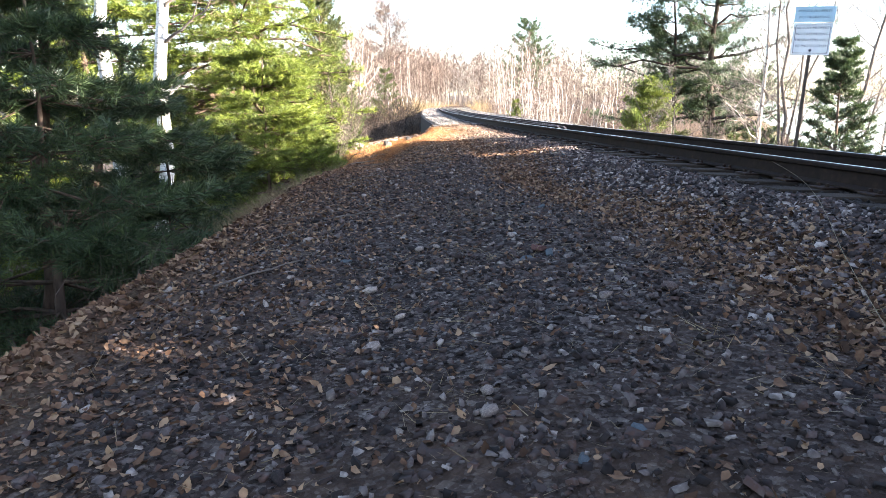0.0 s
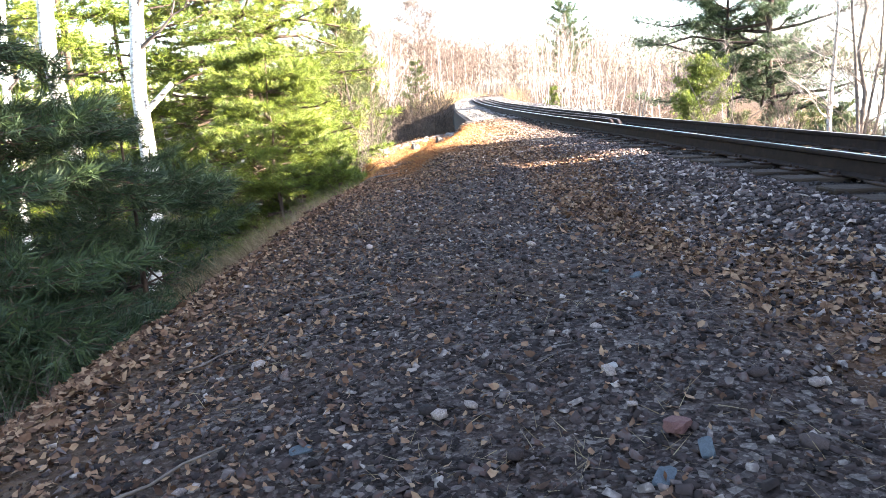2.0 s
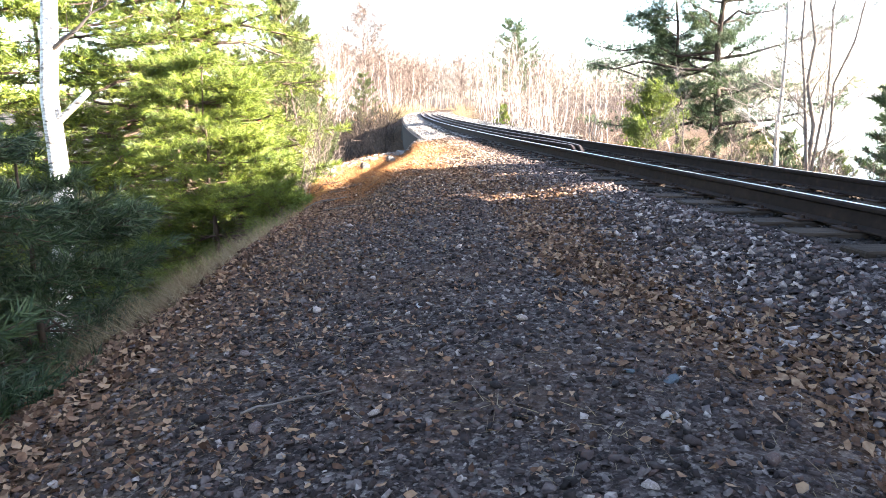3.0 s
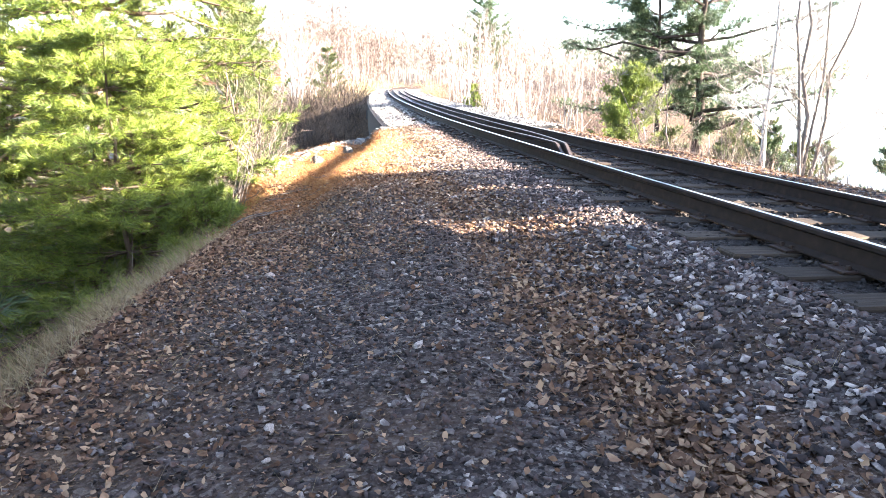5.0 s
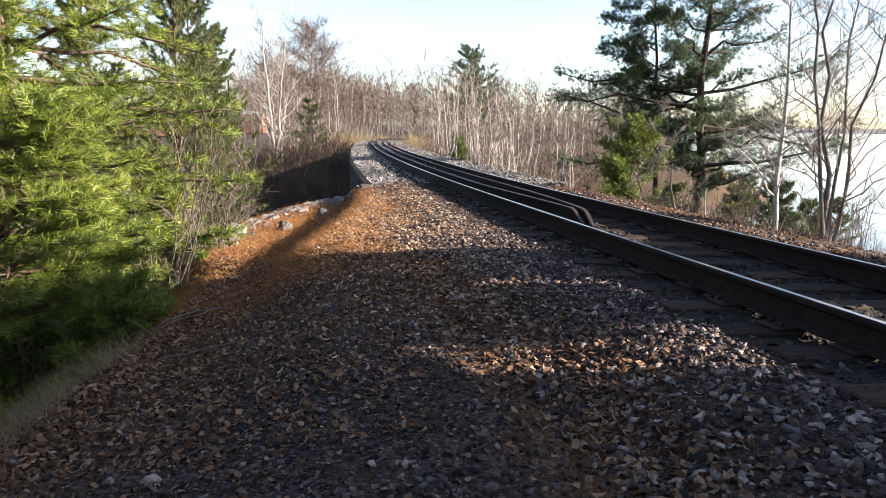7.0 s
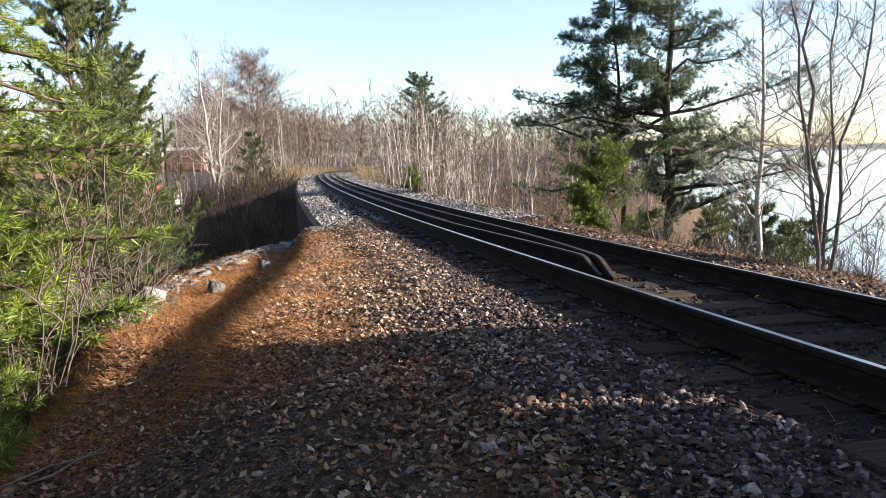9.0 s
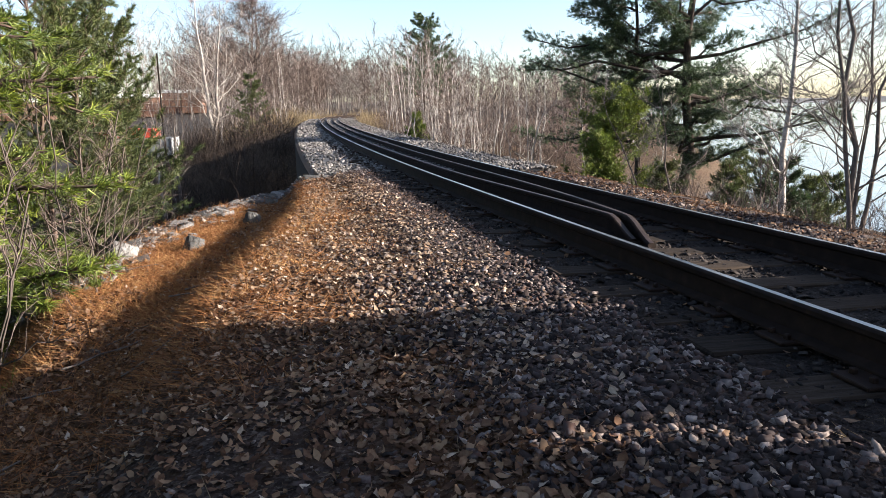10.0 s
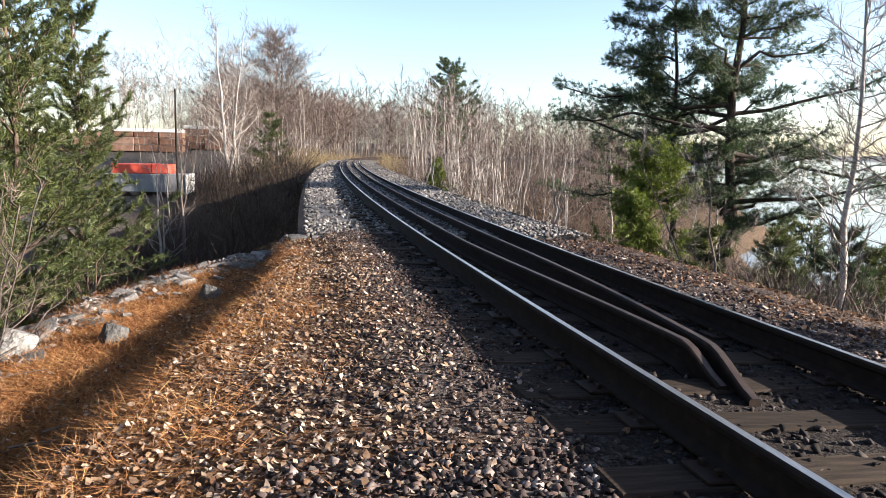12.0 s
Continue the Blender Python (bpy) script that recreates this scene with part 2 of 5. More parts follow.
def build_waterm(nt, bsdf, node):
    # base colour raised well above water's own to imitate sky glare
    bsdf.inputs["Base Color"].default_value = (0.2, 0.225, 0.24, 1)
    bsdf.inputs["Roughness"].default_value = 0.12
    bump(nt, node, bsdf, noise_of(nt, node, coords(nt, node, (1, 0.5, 1)), 1.4, 5, 0.6), 0.25, 0.15)


WATERM = material("lake_water", build_waterm)
SIGN_WHITE = plain("enamel_white", [(0.3, (0.62, 0.63, 0.64)), (0.7, (0.78, 0.79, 0.8))], 6, 0.4, 0, 0.1, 0.001)
SIGN_BLUE = plain("faded_blue_sign", [(0.3, (0.3, 0.45, 0.55)), (0.7, (0.45, 0.6, 0.68))], 6, 0.4, 0, 0.1, 0.001)
SIGN_INK = plain("sign_ink", [(0.3, (0.03, 0.04, 0.06)), (0.7, (0.06, 0.07, 0.1))], 9, 0.6, 0, 0)
POSTM = plain("dark_steel_post", [(0.3, (0.03, 0.025, 0.022)), (0.7, (0.09, 0.07, 0.06))], 14, 0.6, 0.5, 0.3, 0.002)
REDM = plain("red_paint", [(0.3, (0.38, 0.045, 0.025)), (0.7, (0.55, 0.08, 0.045))], 2, 0.6, 0, 0.1, 0.004)
GREYPANEL = plain("grey_panel", [(0.3, (0.1320, 0.1375, 0.1430)), (0.7, (0.1980, 0.2035, 0.2090))], 2, 0.7, 0, 0.2, 0.004)
WHITEPANEL = plain("white_panel", [(0.3, (0.4400, 0.4400, 0.4320)), (0.7, (0.5760, 0.5760, 0.5600))], 2, 0.7, 0, 0.1, 0.004)
RUSTSTACK = plain("stacked_timber", [(0.2, (0.0720, 0.0360, 0.0240)), (0.5, (0.1440, 0.0780, 0.0540)), (0.8, (0.2280, 0.1500, 0.1140))], 3, 0.85, 0, 0.4, 0.02, spread=0.2)
# woods of the far shore, with the haze painted in as grey
FARHILL = plain("haze_greyed_shore", [(0.3, (0.12, 0.12, 0.12)), (0.7, (0.2, 0.19, 0.18))], 0.02, 1.0, 0, 0)
WIREM = plain("pale_stem", [(0.3, (0.14, 0.11, 0.07)), (0.7, (0.24, 0.2, 0.14))], 20, 0.8, 0, 0)


# ---- mesh helpers ----
def mesh_of(name, verts, faces, mats=(), smooth=False, mat_index=None):
    me = bpy.data.meshes.new(name)
    verts = np.asarray(verts, dtype=np.float32)
    if isinstance(faces, np.ndarray):
        n, k = faces.shape
        me.vertices.add(len(verts))
        me.vertices.foreach_set("co", verts.ravel())
        me.loops.add(n * k)
        me.loops.foreach_set("vertex_index", faces.ravel().astype(np.int32))
        me.polygons.add(n)
        me.polygons.foreach_set("loop_start", np.arange(0, n * k, k, dtype=np.int32))
        me.update(calc_edges=True)
    else:
        me.from_pydata(verts.tolist(), [], faces)
    for m in mats:
        me.materials.append(m)
    if mat_index is not None:
        me.polygons.foreach_set("material_index", np.asarray(mat_index, dtype=np.int32))
    if smooth:
        me.polygons.foreach_set("use_smooth", np.ones(len(me.polygons), dtype=bool))
    me.update()
    return me


def child(ob, parent):
    ob.parent = parent
    return ob


def part(name, bm, mat, parent, label=""):
    me = bpy.data.meshes.new(name)
    bm.to_mesh(me)
    bm.free()
    me.materials.append(mat)
    ob = child(new(name, me), parent)
    return tagged(ob, label) if label else ob


def box(bm, sx, sy, sz, at=(0, 0, 0), bevel=0.0, turn=0.0):
    made = bmesh.ops.create_cube(bm, size=1.0, matrix=pose(*at, 0, 0, turn) @ Matrix.Diagonal((sx, sy, sz, 1)))
    if bevel:
        edges = {e for v in made["verts"] for e in v.link_edges}
        bmesh.ops.bevel(bm, geom=list(edges), offset=bevel, segments=1, affect='EDGES')
    return bm


class Soup:
    """Collects triangles and quads of tubes and slivers."""

    def __init__(self):
        self.v, self.f, self.n = [], [], 0

    def tube(self, pts, radii, sides=6):
        pts = [Vector(p) for p in pts]
        rings = []
        for i, p in enumerate(pts):
            d = (pts[min(i + 1, len(pts) - 1)] - pts[max(i - 1, 0)]).normalized()
            a = d.cross(Vector((0.31, 0.95, 0.07)) if abs(d.y) < 0.9 else Vector((1, 0, 0))).normalized()
            b = d.cross(a)
            rings.append(self.n)
            for k in range(sides):
                q = 2 * math.pi * k / sides
                w = p + (a * math.cos(q) + b * math.sin(q)) * radii[i]
                self.v.append((w.x, w.y, w.z))
            self.n += sides
        for r0, r1 in zip(rings, rings[1:]):
            for k in range(sides):
                k2 = (k + 1) % sides
                self.f.append((r0 + k, r0 + k2, r1 + k2, r1 + k))

    def mesh(self, name, mat, smooth=True):
        return mesh_of(name, self.v, self.f, (mat,), smooth)


def slivers(name, starts, ends, widths, mat, bow=None):
    """Thin three-sided blades from starts to ends."""
    s, e = np.asarray(starts, float), np.asarray(ends, float)
    w = np.asarray(widths, float)[:, None]
    d = e - s
    a = np.cross(d, np.random.normal(size=d.shape))
    a /= np.linalg.norm(a, axis=1, keepdims=True) + 1e-9
    n = len(s)
    v = np.empty((n * 3, 3))
    v[0::3], v[1::3], v[2::3] = s - a * w, s + a * w, e
    return mesh_of(name, v, np.arange(n * 3).reshape(n, 3), (mat,))


# ---- the line of the track and the lie of the land ----
LINE = np.array([(-60, 12.6), (-30, 8.4), (-10, 5.77), (0, 4.54), (5, 3.91), (10, 3.32), (15, 2.76), (20, 2.26), (25, 1.86), (30, 1.54), (38, 1.12),
                 (46, 0.82), (60, 0.48), (76, 0.5), (88, 1.0), (98, 2.6), (106, 5.4), (112, 9.2), (117, 14.5), (122, 24.0), (130, 40.0)])
RAILTOP, GAUGE, CANT = 0.953, 1.505, 0.063


def spline(y):
    """Smooth centreline (Catmull-Rom through LINE)."""
    y = np.asarray(y, float)
    ky, kx = LINE[:, 0], LINE[:, 1]
    m = np.gradient(kx, ky)
    i = np.clip(np.searchsorted(ky, y) - 1, 0, len(ky) - 2)
    h = ky[i + 1] - ky[i]
    t = np.clip((y - ky[i]) / h, 0, 1)
    return ((2 * t**3 - 3 * t**2 + 1) * kx[i] + (t**3 - 2 * t**2 + t) * h * m[i] + (-2 * t**3 + 3 * t**2) * kx[i + 1] + (t**3 - t**2) * h * m[i + 1])


def on_track(y, off):
    """A point at distance off to the right of the centreline, and the heading there."""
    dx = float(spline(y + 0.05) - spline(y - 0.05)) / 0.1
    n = math.hypot(1, dx)
    return float(spline(y)) + off / n, y - off * dx / n, math.atan2(-dx, 1)


def smooth01(x, a, b):
    t = np.clip((x - a) / (b - a), 0, 1)
    return t * t * (3 - 2 * t)


def shore(y):
    """x of the water's edge on the lake side."""
    y = np.asarray(y, float)
    return np.where(y < 24, 14.0, 14.0 + (y - 24) * 0.42) + 5.5 * np.exp(-((y - 30.5) / 4.0)**2)


def land(x, y):
    """Height of the ground."""
    x, y = np.asarray(x, float), np.asarray(y, float)
    u = spline(y) - x
    late = smooth01(y, 8, 13)
    early = np.interp(u, [0, .6, .72, 1.15, 1.35, 1.75, 2.3, 2.7, 3.3, 3.9, 4.6, 5.4], [.75, .772, .78, .803, .808, .80, .655, .66, .705, .67, .60, .54])
    shift = np.interp(y, [13.0, 14.5, 20.0, 22.0], [0.3, 0.2, -0.95, -1.0]) * smooth01(u, 1.5, 2.9)
    lateh = np.interp(u - shift, [0, .6, .72, 1.15, 1.35, 1.9, 2.4, 3.0, 3.3, 3.75, 4.2, 4.6, 5.4], [.75, .772, .78, .803, .808, .80, .74, .715, .68, .40, .385, .36, .26])
    z = early * (1 - late) + lateh * late
    rim = -1.7 - 0.65 * smooth01(y, 14.3, 16.8) + 1.1 * smooth01(y, 19.8, 22.6)
    down = np.clip(rim - x, 0, None)
    z = np.where(down > 0, np.minimum(z, 0.5 - 0.14 * late) - 0.0, z)
    slope = 0.52 * down + 0.12 * np.clip(down - 0.6, 0, None)
    floor = -3.2
    left = np.maximum(z - slope, floor)
    # ravine beneath the bridge
    ravine = smooth01(y, 22.3, 25.5) * (1 - smooth01(y, 43, 50))
    bank_r = np.interp(-u, [0, .6, .75, 1.4, 1.8, 2.5, 3.2, 4.2, 6.0, 9.0, 12.0, 40], [.75, .727, .722, .71, .70, .64, .5, .15, -.35, -1.1, -2.2, -2.4])
    z = np.where(u > 0, left, bank_r)
    gully = -3.2 + 0.5 * np.abs(u) * 0.05
    z = z * (1 - ravine) + np.minimum(z, gully) * ravine
    # the far side: embankment with brush, a yard that rises to the left
    far = smooth01(y, 44, 52)
    emb = np.interp(u, [-60, -14, -5, -2.4, -1.6, 1.6, 2.6, 4.5, 9, 14, 40, 90], [0.2, -0.6, 0.0, .6, .75, .765, .6, .1, -.6, -.9, -.9, -.9])
    yard = np.clip((y - 52) * 0.078, 0, 3.4) - 1.6
    emb = np.where(u > 9, emb * 0.3 + yard * 0.7, emb)
    z = z * (1 - far) + emb * far
    yl = smooth01(-x, 9, 13) * smooth01(y, 28, 38)
    z = z * (1 - yl) + np.maximum(z, yard) * yl
    # under the lake
    wet = np.clip(x - shore(y) + 2.5, 0, None)
    z = np.where((wet > 0) & (u < 0), np.maximum(z - 0.55 * wet, -6.0), z)
    dist = np.hypot(x, y)
    hill = smooth01(dist, 130, 400) * 4.0
    return np.where((x < shore(y) - 3), z + hill, z)


def axis(lo, hi, fine_lo, fine_hi, step):
    a = list(np.arange(fine_lo, fine_hi, step))
    s, p = step, fine_lo
    left = []
    while p > lo:
        s *= 1.13
        p -= s
        left.append(p)
    s, p = step, a[-1]
    right = []
    while p < hi:
        s *= 1.1
        p += s
        right.append(p)
    return np.array(left[::-1] + a + right)


def micro(x, y):
    """Unevenness of the trodden bank."""
    n = len(x)
    return np.array([noise.noise((x[i] * 1.7, y[i] * 1.7, 0.0)) * 0.022 + noise.noise((x[i] * 6, y[i] * 6, 3.0)) * 0.012 for i in range(n)])


def build_land():
    xs, ys = axis(-3000, 3000, -5.0, 7.0, 0.13), axis(-400, 3500, -3.0, 26.0, 0.15)
    X, Y = np.meshgrid(xs, ys)
    x, y = X.ravel(), Y.ravel()
    z = land(x, y)
    near = (np.abs(x) < 12) & (y > -4) & (y < 40)
    z[near] += micro(x[near], y[near])
    nx, ny = len(xs), len(ys)
    q = np.arange(nx * ny).reshape(ny, nx)
    faces = np.stack([q[:-1, :-1].ravel(), q[:-1, 1:].ravel(), q[1:, 1:].ravel(), q[1:, :-1].ravel()], axis=1)
    me = mesh_of("ground", np.stack([x, y, z], axis=1), faces, (GROUND,), True)
    u = spline(y) - x
    gravel = np.where(u > 0, 1 - smooth01(-x, 0.6, 2.0), 1 - smooth01(-u, 2.2, 3.6))
    straw = smooth01(-x + 0.35 * np.sin(y * 2.3) + 0.2 * np.sin(y * 5.1 + x * 3), -1.1, 1.0) * smooth01(y, 12.0, 15.5) * (1 - smooth01(-x, 2.0, 3.0)) * (1 - smooth01(y, 21.0, 22.5))
    straw = np.maximum(straw * 0.9, 0.12 * smooth01(-x, 1.0, 1.7) * (1 - smooth01(-x, 2.5, 4.0)) * (y < 14))
    straw = np.maximum(straw, 0.4 * np.exp(-((u - 2.55) / 0.28)**2) * (y < 13))
    yard = smooth01(-x, 8, 12) * smooth01(y, 30, 40) * (1 - smooth01(y, 95, 120))
    # mask of the painted shade along the track bed
    bed = (1 - smooth01(np.abs(u), 1.0, 1.5)) * 0.75
    for name, val in (("bed", bed), ("gravel", gravel), ("straw", straw), ("yard", yard)):
        a = me.attributes.new(name, 'FLOAT', 'POINT')
        a.data.foreach_set("value", np.clip(val, 0, 1).astype(np.float32))
    return tagged(new("ground", me), "gravel railway embankment with leaf litter sloping into woodland", "ground", kind="structure")


build_land()


def build_water():
    xs, ys = np.array([4.0, 40, 120, 400, 1200, 3000]), np.array([-400.0, -100, 0, 40, 100, 400, 1200, 3500])
    X, Y = np.meshgrid(xs, ys)
    q = np.arange(X.size).reshape(X.shape)
    f = np.stack([q[:-1, :-1].ravel(), q[:-1, 1:].ravel(), q[1:, 1:].ravel(), q[1:, :-1].ravel()], axis=1)
    me = mesh_of("water", np.stack([X.ravel(), Y.ravel(), np.full(X.size, -2.95)], axis=1), f, (WATERM,))
    tagged(new("water", me), "calm lake below the wooded bank, paled as sky glare", "lake", kind="structure")
    pts, f = [], []
    a0 = np.radians(np.linspace(-25, 62, 90))
    for i, a in enumerate(a0):
        h = 10 + 5 * noise.noise((i * 0.13, 0, 0)) + 3 * noise.noise((i * 0.9, 5, 0))
        pts += [(1900 * math.cos(a), 1900 * math.sin(a), -6), (2000 * math.cos(a), 2000 * math.sin(a), h)]
        if i:
            f.append((2 * i - 2, 2 * i, 2 * i + 1, 2 * i - 1))
    tagged(new("backdrop", mesh_of("backdrop", pts, f, (FARHILL,))), "low wooded shore across the lake, greyed as haze", "far shore", kind="structure")


build_water()


# ---- track ----
def rail_object(name, offset_of, y0, y1, top_mat, z_drop=None, label="", step=0.5):
    """A flat-bottomed rail swept along the line: foot and web, and the worn head. offset_of(y): distance to the right of the centreline."""
    web = [(-.068, -.172), (.068, -.172), (.068, -.16), (.012, -.142), (.009, -.05), (.034, -.036), (-.034, -.036), (-.009, -.05), (-.012, -.142), (-.068, -.16)]
    head = [(-.034, -.035), (.034, -.035), (.036, -.012), (.029, -.003), (.018, .001), (-.018, .001), (-.029, -.003), (-.036, -.012)]
    ys = [y0]
    while ys[-1] < y1:
        ys.append(min(y1, ys[-1] + (step if ys[-1] < 45 else step * 5)))
    root = tagged(new(name), label, "rail", "rails of the track")
    ox, oy, _ = on_track(y0, offset_of(y0))
    root.location = (ox, oy, 0.78)
    for pname, prof, mats in (("web", web, (RAIL_SIDE,)), ("head", head, (RAIL_SIDE, top_mat))):
        v, f, mi = [], [], []
        k = len(prof)
        for i, y in enumerate(ys):
            off = offset_of(y)
            d = (offset_of(y + 0.1) - offset_of(y - 0.1)) / 0.2
            px, py, way = on_track(y, off)
            way -= math.atan(d)
            top = RAILTOP - 0.0018 * min(max(y - 17, -40), 30) - CANT * off / GAUGE - (z_drop(y) if z_drop else 0)
            for a, c in prof:
                v.append((px + a * math.cos(way) - ox, py + a * math.sin(way) - oy, top + c - 0.78))
            if i:
                for j in range(k):
                    j2 = (j + 1) % k
                    f.append((i * k - k + j, i * k - k + j2, i * k + j2, i * k + j))
                    mi.append(1 if pname == "head" and j == 4 else 0)
        f += [tuple(range(k))[::-1], tuple(range((len(ys) - 1) * k, len(ys) * k))]
        mi += [0, 0]
        child(new(pname, mesh_of(pname, v, f, mats, False, mi)), root)
    return root


rail_object("running_rail", lambda y: -GAUGE / 2, -45, 120, RAIL_TOP, label="steel running rail with a shiny worn head on ties")
rail_object("running_rail", lambda y: GAUGE / 2, -45, 120, RAIL_TOP, label="steel running rail with a shiny worn head beside the lake bank")
NOSE = 15.03


def guard_right(y):
    t = min(max((y - NOSE) / 5.0, 0.0), 1.0)
    return -0.05 + 0.31 * (1 - (1 - t)**2.6)


def guard_left(y):
    return -0.1 - 0.18 * float(smooth01(y, 15.6, 20.5))


def dive(start, length):
    return lambda y: 0.012 + 0.165 * float(1 - smooth01(y, start - 0.05, start + length))


rail_object("guard_rail", guard_left, NOSE + 0.2, 84, GUARD_TOP, dive(NOSE + 0.2, 0.42), "rusty inner guard rail bent down beside its twin", 0.1)
rail_object("guard_rail", guard_right, NOSE, 84, GUARD_TOP, dive(NOSE, 0.55), "rusty inner guard rail bent down to a point between the rails", 0.1)


def build_ties():
    rng = random.Random(4)
    bm = bmesh.new()
    box(bm, 2.6, 0.23, 0.18, (0, 0, 0), 0.012)
    wood = bpy.data.meshes.new("railway_tie")
    bm.to_mesh(wood)
    bm.free()
    wood.materials.append(TIE)
    bm = bmesh.new()
    box(bm, 0.34, 0.19, 0.018, (0, 0, 0), 0.004)
    for sx in (-0.1, 0.1):
        for sy in (-0.05, 0.05):
            box(bm, 0.028, 0.028, 0.03, (sx, sy, 0.02), 0.005)
    plate = bpy.data.meshes.new("tie_plate")
    bm.to_mesh(plate)
    bm.free()
    plate.materials.append(STEEL)
    y = -6.0
    while y < 60:
        x, yy, head = on_track(y, 0)
        t = tagged(new("railway_tie", wood), "weathered dark wooden railway tie bedded in ballast", "railway tie", "ties of the track")
        zt = RAILTOP - 0.0018 * min(max(y - 17, -40), 30) - 0.172 - 0.018
        t.matrix_world = pose(x + rng.uniform(-.05, .05), yy, zt - 0.09 + rng.uniform(-.006, .004), 0, math.degrees(math.atan(CANT / GAUGE)), math.degrees(head) + rng.uniform(-2, 2))
        if y < 30:
            for s in (-1, 1):
                p = child(new("tie_plate", plate), t)
                p.matrix_basis = pose(s * GAUGE / 2, 0, 0.101)
        y += 0.52


build_ties()


# ---- bridge ----
def swept_box(name, off0, off1, z0, z1, y0, y1, mat, step=2.0):
    v, f = [], []
    n = max(2, int((y1 - y0) / step) + 1)
    for i, y in enumerate(np.linspace(y0, y1, n)):
        a, b = on_track(y, off0), on_track(y, off1)
        v += [(a[0], a[1], z0), (b[0], b[1], z0), (b[0], b[1], z1), (a[0], a[1], z1)]
        if i:
            o = i * 4
            f += [(o - 4 + j, o - 4 + (j + 1) % 4, o + (j + 1) % 4, o + j) for j in range(4)]
    f += [(3, 2, 1, 0), tuple(range((n - 1) * 4, n * 4))]
    return new(name, mesh_of(name, v, f, (mat,)))


def build_bridge():
    root = tagged(new("railway_bridge"), "old concrete ballasted railway bridge spanning a shaded ravine", "bridge")
    x, y, h = on_track(22, 0)
    root.location = (x, y, -3.2)
    bpy.context.view_layer.update()
    inv = root.matrix_world.inverted()

    def add(ob, label=""):
        ob.parent = root
        ob.matrix_parent_inverse = inv
        return tagged(ob, label) if label else ob
    add(swept_box("deck", -2.14, 2.25, 0.1, 0.62, 21.6, 48, CONCRETE))
    add(swept_box("ballast_bed", -2.1, 2.1, 0.6, 0.765, 21.9, 86, STONES_PALE))
    for s in (-1, 1):
        add(swept_box("edge_beam", s * 2.14, s * 2.3, -0.45, 0.745, 22.2, 84, TIMBER, 1.5), "dark weathered edge beam")
    add(swept_box("abutment", -2.4, 2.4, -3.4, 0.1, 21.2, 22.6, CONCRETE))
    add(swept_box("abutment", -2.4, 2.4, -3.4, 0.1, 47.4, 49, CONCRETE))
    for yy in (30.5, 39):
        add(swept_box("pier", -1.9, 1.9, -3.6, 0.1, yy, yy + 0.9, CONCRETE))
    add(swept_box("wing_wall", -2.75, -2.4, -3.2, 0.36, 21.2, 22.5, TIMBER), "dark weathered wing wall")


build_bridge()


# ---- trees and shrubs ----
def thing(name, at, label, category, group=""):
    root = tagged(new(name), label, category, group)
    root.location = at
    return root


def bend(a, b, n, wobble, rng):
    a, b = Vector(a), Vector(b)
    return [a.lerp(b, i / (n - 1)) + (Vector((rng.gauss(0, 1), rng.gauss(0, 1), rng.gauss(0, 0.6))) * wobble if 0 < i else Vector()) for i in range(n)]


